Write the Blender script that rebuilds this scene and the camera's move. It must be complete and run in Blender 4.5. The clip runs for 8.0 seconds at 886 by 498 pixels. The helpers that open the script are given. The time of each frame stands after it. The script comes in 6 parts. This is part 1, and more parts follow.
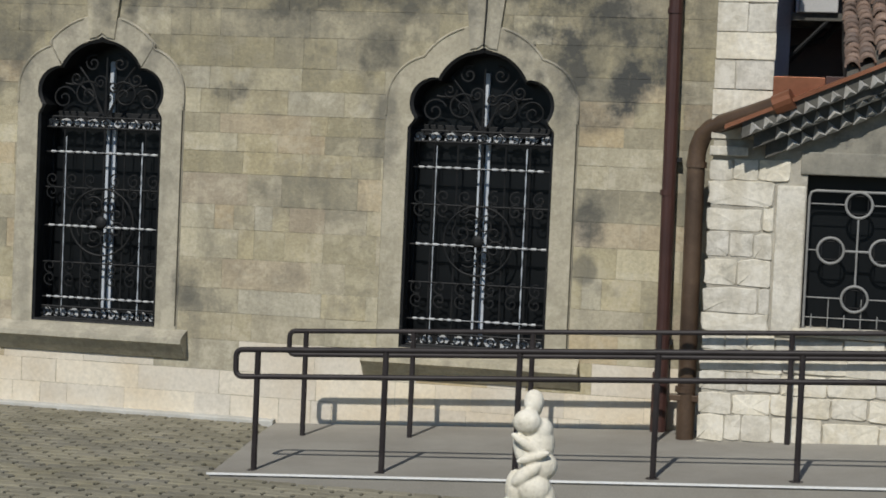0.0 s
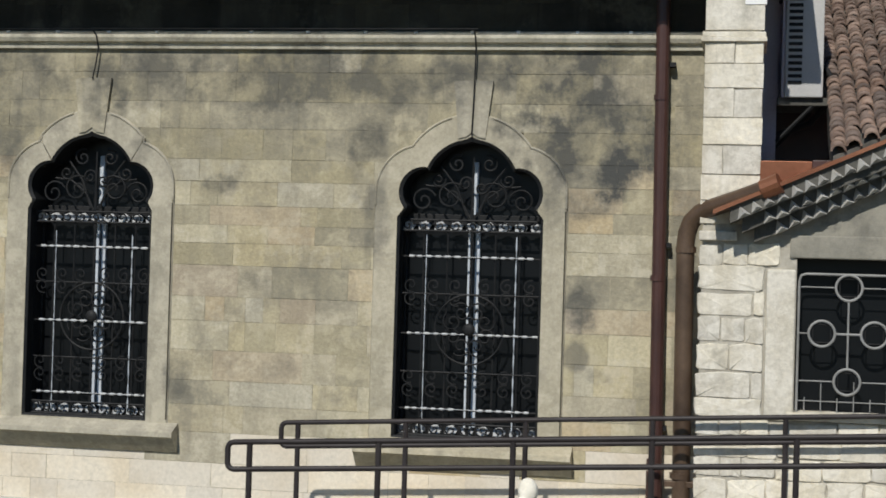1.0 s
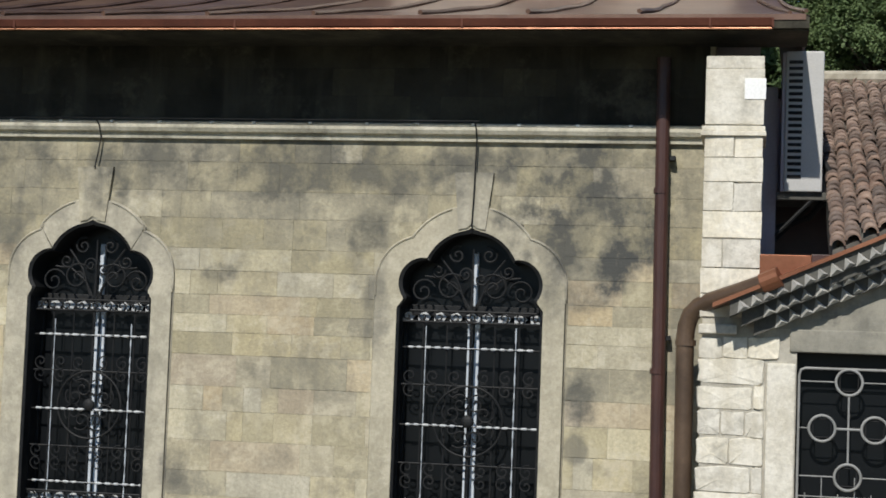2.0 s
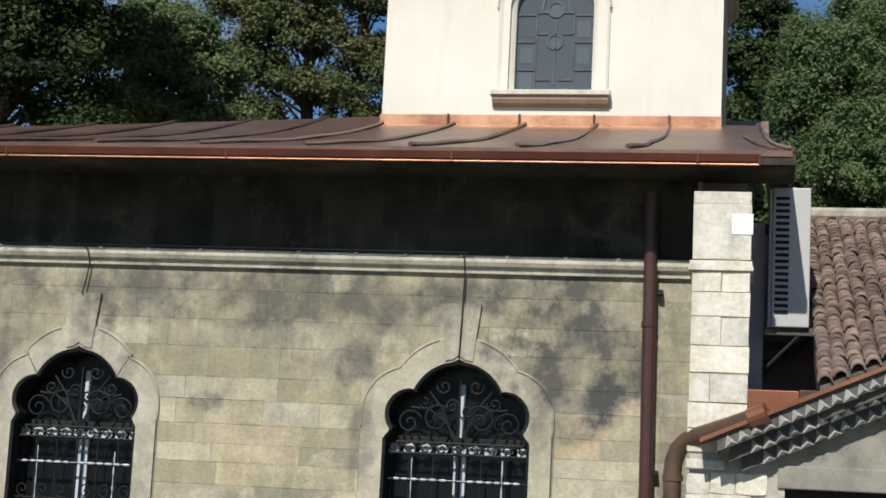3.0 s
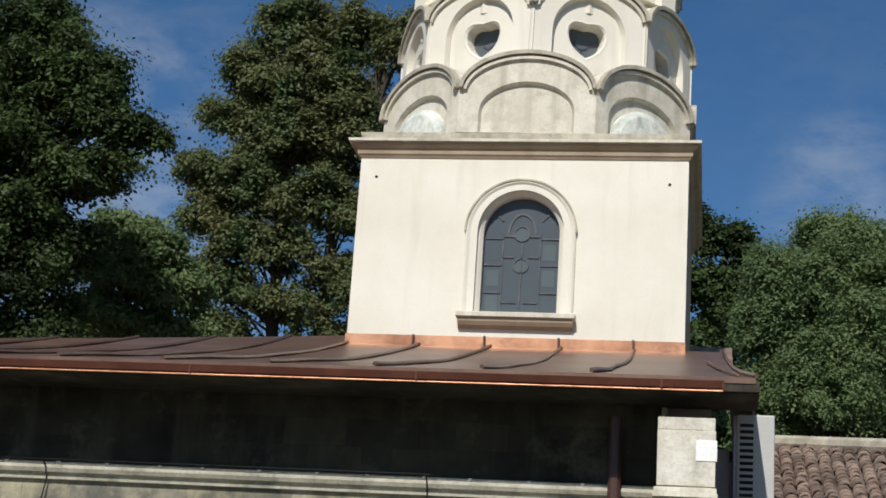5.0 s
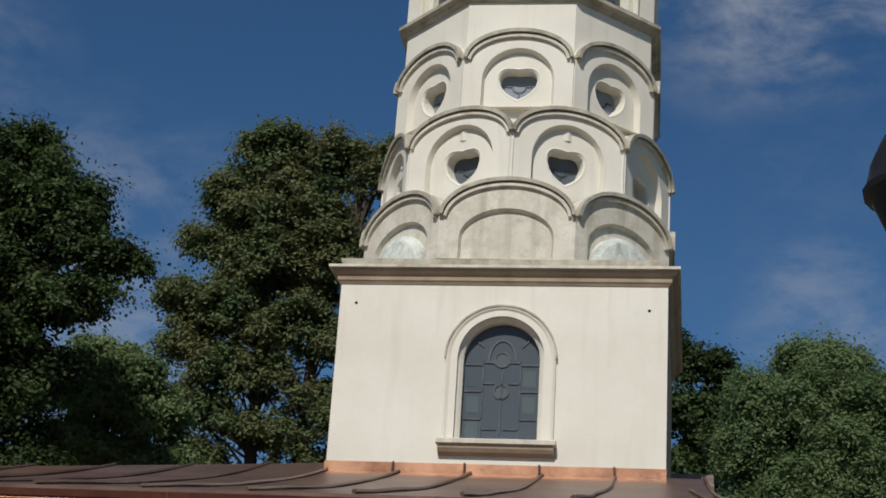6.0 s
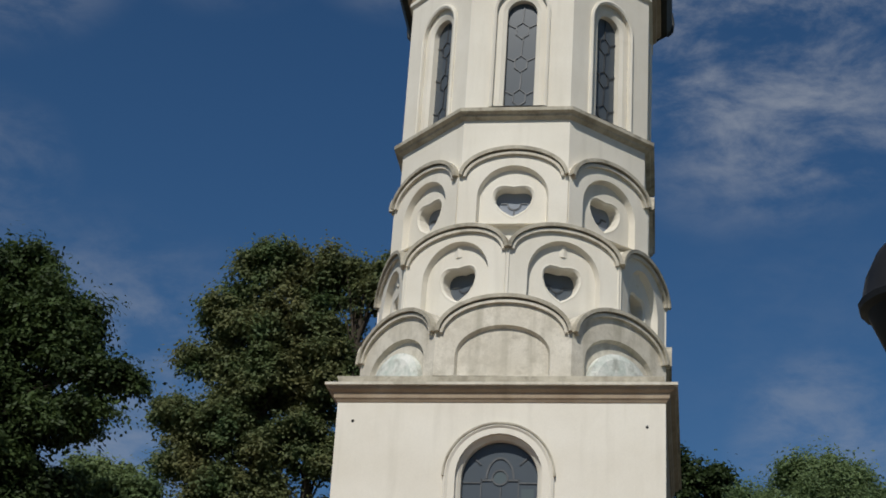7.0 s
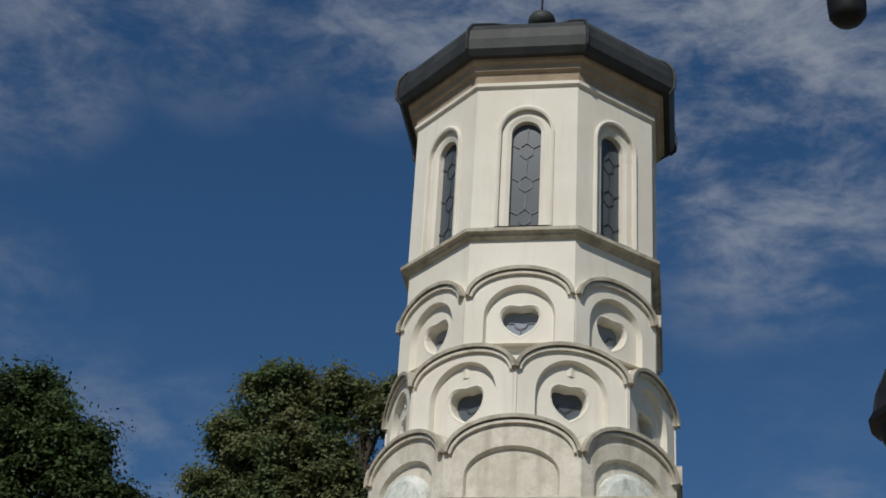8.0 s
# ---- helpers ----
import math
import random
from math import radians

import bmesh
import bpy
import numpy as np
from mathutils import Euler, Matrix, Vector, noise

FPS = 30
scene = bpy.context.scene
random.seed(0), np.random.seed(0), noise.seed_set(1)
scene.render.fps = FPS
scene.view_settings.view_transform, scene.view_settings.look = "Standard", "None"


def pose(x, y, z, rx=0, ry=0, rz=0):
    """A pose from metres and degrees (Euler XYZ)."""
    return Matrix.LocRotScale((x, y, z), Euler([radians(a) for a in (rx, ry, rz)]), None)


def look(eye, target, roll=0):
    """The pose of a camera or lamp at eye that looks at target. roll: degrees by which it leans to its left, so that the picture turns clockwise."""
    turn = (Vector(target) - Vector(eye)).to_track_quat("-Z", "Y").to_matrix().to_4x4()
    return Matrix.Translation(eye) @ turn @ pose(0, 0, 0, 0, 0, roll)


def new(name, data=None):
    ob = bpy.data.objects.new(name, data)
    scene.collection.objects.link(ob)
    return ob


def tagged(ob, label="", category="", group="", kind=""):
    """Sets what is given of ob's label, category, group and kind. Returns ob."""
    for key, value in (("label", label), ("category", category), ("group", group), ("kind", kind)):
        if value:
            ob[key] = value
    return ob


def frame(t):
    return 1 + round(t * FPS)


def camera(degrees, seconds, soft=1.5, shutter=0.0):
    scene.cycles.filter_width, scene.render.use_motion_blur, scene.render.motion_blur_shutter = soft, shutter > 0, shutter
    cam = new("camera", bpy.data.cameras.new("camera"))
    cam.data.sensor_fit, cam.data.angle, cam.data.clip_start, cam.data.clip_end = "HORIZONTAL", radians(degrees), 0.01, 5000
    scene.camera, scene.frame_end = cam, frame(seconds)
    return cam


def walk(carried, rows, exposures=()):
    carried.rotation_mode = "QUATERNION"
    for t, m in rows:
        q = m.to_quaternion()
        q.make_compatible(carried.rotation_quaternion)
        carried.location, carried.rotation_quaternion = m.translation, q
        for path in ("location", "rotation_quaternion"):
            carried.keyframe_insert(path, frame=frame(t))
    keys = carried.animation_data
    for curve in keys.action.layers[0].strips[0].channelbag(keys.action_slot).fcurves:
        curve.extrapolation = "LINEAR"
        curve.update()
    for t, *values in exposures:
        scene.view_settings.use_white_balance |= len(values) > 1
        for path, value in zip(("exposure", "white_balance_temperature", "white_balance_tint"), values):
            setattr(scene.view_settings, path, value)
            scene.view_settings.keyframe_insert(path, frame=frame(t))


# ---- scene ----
from mathutils import Vector
import bmesh
import random
import numpy as np

random.seed(7)

# ---------------------------------------------------------------- camera
cam = camera(30.26, 8.0, soft=1.75)
EYE = Vector((0.0, 0.0, 2.35))
# seconds, azimuth clockwise from +y, elevation, lean to the left, in degrees
PATH = [
    (0.0, -10.955, -2.408, 2.51),
    (0.5, -10.750, -0.727, 1.72),
    (1.0, -10.738, 0.703, 1.68),
    (2.5, -10.771, 5.984, 2.53),
    (3.0, -10.601, 8.470, 2.89),
    (3.5, -10.547, 10.811, 2.48),
    (4.0, -10.237, 12.613, 2.70),
    (4.5, -9.955, 14.202, 3.62),
    (6.0, -9.373, 20.675, 3.71),
    (6.5, -9.396, 22.626, 3.39),
    (7.0, -9.495, 24.766, 3.37),
    (7.5, -9.779, 26.508, 3.33),
    (8.0, -10.010, 28.955, 2.92),
]


def aim(az, el, lean):
    a, e = math.radians(az), math.radians(el)
    return look(EYE, EYE + Vector((math.sin(a) * math.cos(e), math.cos(a) * math.cos(e), math.sin(e))), lean)


EXPOSURES = [(0.0, -0.18), (0.5, -0.10), (1.0, 0.02), (2.5, 0.3), (3.5, 0.4), (4.5, 0.35), (6.0, -0.15), (6.5, -0.25), (8.0, -0.25)]
walk(cam, [(t, aim(a, e, r)) for t, a, e, r in PATH], EXPOSURES)

# ---------------------------------------------------------------- light
SUN_DIR = Vector((-0.125, -0.94, 0.90)).normalized()
world = bpy.data.worlds.new("sky_world")
scene.world = world
world.use_nodes = True
wn, wl = world.node_tree.nodes, world.node_tree.links
wn.clear()
sky = wn.new("ShaderNodeTexSky")
sky.sky_type = 'NISHITA'
sky.sun_disc = False
sky.sun_elevation = math.asin(SUN_DIR.z)
sky.sun_rotation = math.atan2(SUN_DIR.x, SUN_DIR.y)
sky.air_density = 1.0
sky.dust_density = 0.0
sky.ozone_density = 5.0
geo = wn.new("ShaderNodeTexCoord")


def wmath(kind, *args, clamp=False):
    k = wn.new("ShaderNodeMath")
    k.operation = kind
    k.use_clamp = clamp
    for i, v in enumerate(args):
        if isinstance(v, (int, float)):
            k.inputs[i].default_value = v
        else:
            wl.new(v, k.inputs[i])
    return k.outputs[0]


def wnoise(stretch, turn, scale, detail, rough, distort):
    mp = wn.new("ShaderNodeMapping")
    mp.inputs["Scale"].default_value = stretch
    mp.inputs["Rotation"].default_value = turn
    wl.new(geo.outputs["Generated"], mp.inputs[0])
    t = wn.new("ShaderNodeTexNoise")
    t.inputs["Scale"].default_value = scale
    t.inputs["Detail"].default_value = detail
    t.inputs["Roughness"].default_value = rough
    t.inputs["Distortion"].default_value = distort
    wl.new(mp.outputs[0], t.inputs["Vector"])
    return t.outputs[0]


# banks of thin cloud: direction, half width in degrees, thickness
BANKS = [((-0.39, 0.725, 0.575), 6.0, 0.62), ((-0.27, 0.75, 0.615), 6.0, 0.55), ((-0.17, 0.78, 0.605), 5.0, 0.8), ((0.03, 0.81, 0.585), 9.0, 1.1), ((-0.09, 0.78, 0.62), 6.0, 0.95),
         ((0.05, 0.85, 0.525), 7.0, 0.95), ((0.02, 0.875, 0.482), 4.2, 0.42), ((-0.36, 0.885, 0.29), 9.0, 0.6), ((0.08, 0.945, 0.315), 4.0, 0.5),
         ((-0.41, 0.81, 0.43), 3.5, 0.28), ((0.07, 0.93, 0.37), 6.0, 0.08), ((0.25, 0.80, 0.55), 10.0, 0.8), ((-0.60, 0.60, 0.55), 10.0, 0.7)]
bank = None
for d, wide, k in BANKS:
    dp = wn.new("ShaderNodeVectorMath")
    dp.operation = 'DOT_PRODUCT'
    dp.inputs[1].default_value = Vector(d).normalized()
    wl.new(geo.outputs["Generated"], dp.inputs[0])
    mr = wn.new("ShaderNodeMapRange")
    mr.interpolation_type = 'SMOOTHSTEP'
    mr.inputs[1].default_value, mr.inputs[2].default_value, mr.inputs[4].default_value = math.cos(math.radians(wide)), math.cos(math.radians(wide * 0.2)), k
    wl.new(dp.outputs["Value"], mr.inputs[0])
    bank = mr.outputs[0] if bank is None else wmath('MAXIMUM', bank, mr.outputs[0])
sep = wn.new("ShaderNodeSeparateXYZ")
wl.new(geo.outputs["Generated"], sep.inputs[0])
high = wmath('MULTIPLY_ADD', sep.outputs[2], 5.0, -3.0, clamp=True)
bank = wmath('MAXIMUM', bank, wmath('MULTIPLY', high, 0.8))
billow = wnoise((3.0, 3.0, 6.0), (0.0, 0.35, 0.0), 4.6, 10.0, 0.64, 0.25)
wisp = wnoise((5.0, 5.0, 14.0), (0.0, 0.30, 0.2), 3.0, 8.0, 0.6, 0.5)
mr = wn.new("ShaderNodeMapRange")
mr.interpolation_type = 'SMOOTHSTEP'
mr.inputs[1].default_value, mr.inputs[2].default_value = 0.36, 0.66
wl.new(wmath('ADD', wmath('MULTIPLY', billow, 0.7), wmath('MULTIPLY', wisp, 0.3)), mr.inputs[0])
cover = wmath('MULTIPLY', wmath('MULTIPLY', bank, mr.outputs[0]), 0.66)
mx = wn.new("ShaderNodeMixRGB")
mx.inputs[2].default_value = (6.2, 6.6, 7.3, 1)
bg = wn.new("ShaderNodeBackground")
bg.inputs[1].default_value = 0.064
wo = wn.new("ShaderNodeOutputWorld")
hs = wn.new("ShaderNodeHueSaturation")
hs.inputs["Saturation"].default_value = 1.17
wl.new(sky.outputs[0], hs.inputs["Color"])
wl.new(cover, mx.inputs[0])
wl.new(hs.outputs[0], mx.inputs[1])
wl.new(mx.outputs[0], bg.inputs[0])
wl.new(bg.outputs[0], wo.inputs[0])

sun_data = bpy.data.lights.new("sun", 'SUN')
sun_data.energy = 4.0
sun_data.angle = math.radians(0.6)
sun_data.color = (1.0, 0.965, 0.90)
sun = new("sun", sun_data)
sun.matrix_world = look(SUN_DIR * 60, Vector((0, 0, 0)))


# ---------------------------------------------------------------- materials
def mat(name, c1, c2, scale=3.0, rough=0.85, bump=0.2, fine=40.0, metal=0.0, vary=0.0, island=False, stain=None, spots=(), spec=0.3, stretch=(1, 1, 1), mottle=None, streak=None, grain=0.5):
    """Two-scale noise colour with relief; vary: spread by object; stain: colour, scale, threshold; spots: x, z, rx, rz
    of dark, mostly weathered patches in the stain's colour.
    """
    m = bpy.data.materials.new(name)
    m.use_nodes = True
    n, l = m.node_tree.nodes, m.node_tree.links
    b = n["Principled BSDF"]
    b.inputs["Roughness"].default_value = rough
    b.inputs["Metallic"].default_value = metal
    b.inputs["Specular IOR Level"].default_value = spec
    g = n.new("ShaderNodeNewGeometry")
    mp = n.new("ShaderNodeMapping")
    mp.inputs["Scale"].default_value = stretch
    l.new(g.outputs["Position"], mp.inputs[0])

    def noise(s, det, rgh=0.6):
        t = n.new("ShaderNodeTexNoise")
        t.inputs["Scale"].default_value = s
        t.inputs["Detail"].default_value = det
        t.inputs["Roughness"].default_value = rgh
        l.new(mp.outputs[0], t.inputs["Vector"])
        return t.outputs[0]

    def op(kind, a, c, clamp=False):
        k = n.new("ShaderNodeMath")
        k.operation = kind
        k.use_clamp = clamp
        for i, v in enumerate((a, c)):
            if isinstance(v, (int, float)):
                k.inputs[i].default_value = v
            else:
                l.new(v, k.inputs[i])
        return k.outputs[0]

    def mix(fac, a, c, blend='MIX'):
        k = n.new("ShaderNodeMixRGB")
        k.blend_type = blend
        for i, v in enumerate((fac, a, c)):
            if isinstance(v, tuple):
                k.inputs[i].default_value = (*v, 1)
            elif isinstance(v, (int, float)):
                k.inputs[i].default_value = v
            else:
                l.new(v, k.inputs[i])
        return k.outputs[0]

    big, small = noise(scale, 4), noise(fine, 5, 0.7)
    ramp = n.new("ShaderNodeMapRange")
    ramp.inputs[1].default_value, ramp.inputs[2].default_value = 0.34, 0.66
    l.new(big, ramp.inputs[0])
    col = mix(ramp.outputs[0], c1, c2)
    f = op('ADD', op('MULTIPLY', small, grain), 1.0 - grain / 2)
    if vary:
        if island:
            rnd = g.outputs["Random Per Island"]
        else:
            rnd = n.new("ShaderNodeObjectInfo").outputs["Random"]
        f = op('MULTIPLY', f, op('ADD', op('MULTIPLY', rnd, 2 * vary), 1 - vary))
    cmb = n.new("ShaderNodeCombineColor")
    for i in range(3):
        l.new(f, cmb.inputs[i])
    col = mix(1.0, col, cmb.outputs[0], 'MULTIPLY')
    if vary and not island:
        hue = n.new("ShaderNodeHueSaturation")
        l.new(op('ADD', op('MULTIPLY', rnd, 0.3), 0.83), hue.inputs["Saturation"])
        l.new(col, hue.inputs["Color"])
        col = hue.outputs[0]
    if mottle:
        mc, ms, mf = mottle
        mm = n.new("ShaderNodeMapRange")
        mm.inputs[1].default_value, mm.inputs[2].default_value = 0.49, 0.60
        l.new(noise(ms, 8, 0.72), mm.inputs[0])
        col = mix(op('MULTIPLY', mm.outputs[0], mf), col, mc)
    if streak:
        kc, kf = streak
        sm = n.new("ShaderNodeMapping")
        sm.inputs["Scale"].default_value = (5.5, 5.5, 0.55)
        l.new(g.outputs["Position"], sm.inputs[0])
        st = n.new("ShaderNodeTexNoise")
        st.inputs["Scale"].default_value = 1.0
        st.inputs["Detail"].default_value = 6
        l.new(sm.outputs[0], st.inputs["Vector"])
        mm = n.new("ShaderNodeMapRange")
        mm.inputs[1].default_value, mm.inputs[2].default_value = 0.52, 0.72
        l.new(st.outputs[0], mm.inputs[0])
        col = mix(op('MULTIPLY', mm.outputs[0], kf), col, kc)
    if stain:
        sc, ss, th = stain
        mr = n.new("ShaderNodeMapRange")
        mr.inputs[1].default_value, mr.inputs[2].default_value = th, th + 0.15
        l.new(noise(ss, 10, 0.72), mr.inputs[0])
        msk = op('MULTIPLY', mr.outputs[0], 0.75)
        dark = []
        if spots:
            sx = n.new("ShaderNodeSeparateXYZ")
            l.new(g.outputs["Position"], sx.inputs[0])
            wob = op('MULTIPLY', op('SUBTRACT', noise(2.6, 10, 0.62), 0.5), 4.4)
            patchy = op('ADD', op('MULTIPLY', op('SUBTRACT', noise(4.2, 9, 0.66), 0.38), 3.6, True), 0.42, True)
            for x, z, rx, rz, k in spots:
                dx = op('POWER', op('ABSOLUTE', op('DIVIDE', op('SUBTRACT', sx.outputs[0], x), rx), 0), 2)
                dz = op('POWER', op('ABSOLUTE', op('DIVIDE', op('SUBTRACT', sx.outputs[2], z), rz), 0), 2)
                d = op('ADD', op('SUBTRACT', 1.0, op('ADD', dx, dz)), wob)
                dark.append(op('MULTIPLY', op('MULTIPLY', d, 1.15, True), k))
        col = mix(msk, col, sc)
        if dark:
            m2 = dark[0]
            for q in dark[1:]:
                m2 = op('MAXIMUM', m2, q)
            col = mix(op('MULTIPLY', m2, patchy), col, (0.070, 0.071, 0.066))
    l.new(col, b.inputs["Base Color"])
    if bump:
        bp = n.new("ShaderNodeBump")
        bp.inputs["Strength"].default_value = bump
        bp.inputs["Distance"].default_value = 0.02
        l.new(op('ADD', small, op('MULTIPLY', big, 0.6)), bp.inputs["Height"])
        l.new(bp.outputs[0], b.inputs["Normal"])
    return m


def leaves(name, c1, c2, vary, clear=0.36):
    """Leaf colour that drifts from bough to bough, with some light let through."""
    m = mat(name, c1, c2, 0.75, 0.6, 0, 3, vary=vary, island=True, spec=0.25)
    n, l = m.node_tree.nodes, m.node_tree.links
    b, out = n["Principled BSDF"], n["Material Output"]
    tr = n.new("ShaderNodeBsdfTranslucent")
    mixer = n.new("ShaderNodeMixShader")
    mixer.inputs[0].default_value = clear
    l.new(b.inputs["Base Color"].links[0].from_socket, tr.inputs[0])
    l.new(b.outputs[0], mixer.inputs[1])
    l.new(tr.outputs[0], mixer.inputs[2])
    l.new(mixer.outputs[0], out.inputs[0])
    return m


def glass(name, tint, rough=0.08):
    m = bpy.data.materials.new(name)
    m.use_nodes = True
    n, l = m.node_tree.nodes, m.node_tree.links
    b = n["Principled BSDF"]
    b.inputs["Base Color"].default_value = (*tint, 1)
    b.inputs["Roughness"].default_value = rough
    b.inputs["Specular IOR Level"].default_value = 0.22
    t = n.new("ShaderNodeTexNoise")
    t.inputs["Scale"].default_value = 9
    bp = n.new("ShaderNodeBump")
    bp.inputs["Strength"].default_value = 0.12
    l.new(t.outputs[0], bp.inputs["Height"])
    l.new(bp.outputs[0], b.inputs["Normal"])
    return m


# dark patches on the nave wall, most of them weathering: x, z, half width, half height, strength
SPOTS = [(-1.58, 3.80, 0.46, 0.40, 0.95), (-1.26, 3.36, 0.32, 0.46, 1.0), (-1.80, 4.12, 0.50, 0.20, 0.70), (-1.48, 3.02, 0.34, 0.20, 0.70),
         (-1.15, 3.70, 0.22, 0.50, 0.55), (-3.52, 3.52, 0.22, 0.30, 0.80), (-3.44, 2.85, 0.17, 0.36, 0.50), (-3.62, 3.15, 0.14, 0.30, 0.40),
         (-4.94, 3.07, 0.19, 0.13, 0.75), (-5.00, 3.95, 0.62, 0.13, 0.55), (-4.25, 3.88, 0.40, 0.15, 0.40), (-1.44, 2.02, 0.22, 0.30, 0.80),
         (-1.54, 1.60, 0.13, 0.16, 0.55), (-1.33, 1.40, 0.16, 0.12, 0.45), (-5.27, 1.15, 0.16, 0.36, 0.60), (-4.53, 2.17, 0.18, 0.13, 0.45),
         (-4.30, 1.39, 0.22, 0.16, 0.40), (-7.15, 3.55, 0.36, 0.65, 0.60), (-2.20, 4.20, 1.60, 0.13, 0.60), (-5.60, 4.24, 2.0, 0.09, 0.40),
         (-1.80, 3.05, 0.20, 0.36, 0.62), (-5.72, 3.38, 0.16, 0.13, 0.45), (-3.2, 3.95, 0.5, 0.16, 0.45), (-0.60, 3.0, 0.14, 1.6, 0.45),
         # broad patches that darken the band below the string course and beside it
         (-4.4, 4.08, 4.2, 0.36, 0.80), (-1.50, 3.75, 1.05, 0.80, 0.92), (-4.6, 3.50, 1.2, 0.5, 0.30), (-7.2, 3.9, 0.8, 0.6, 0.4)]
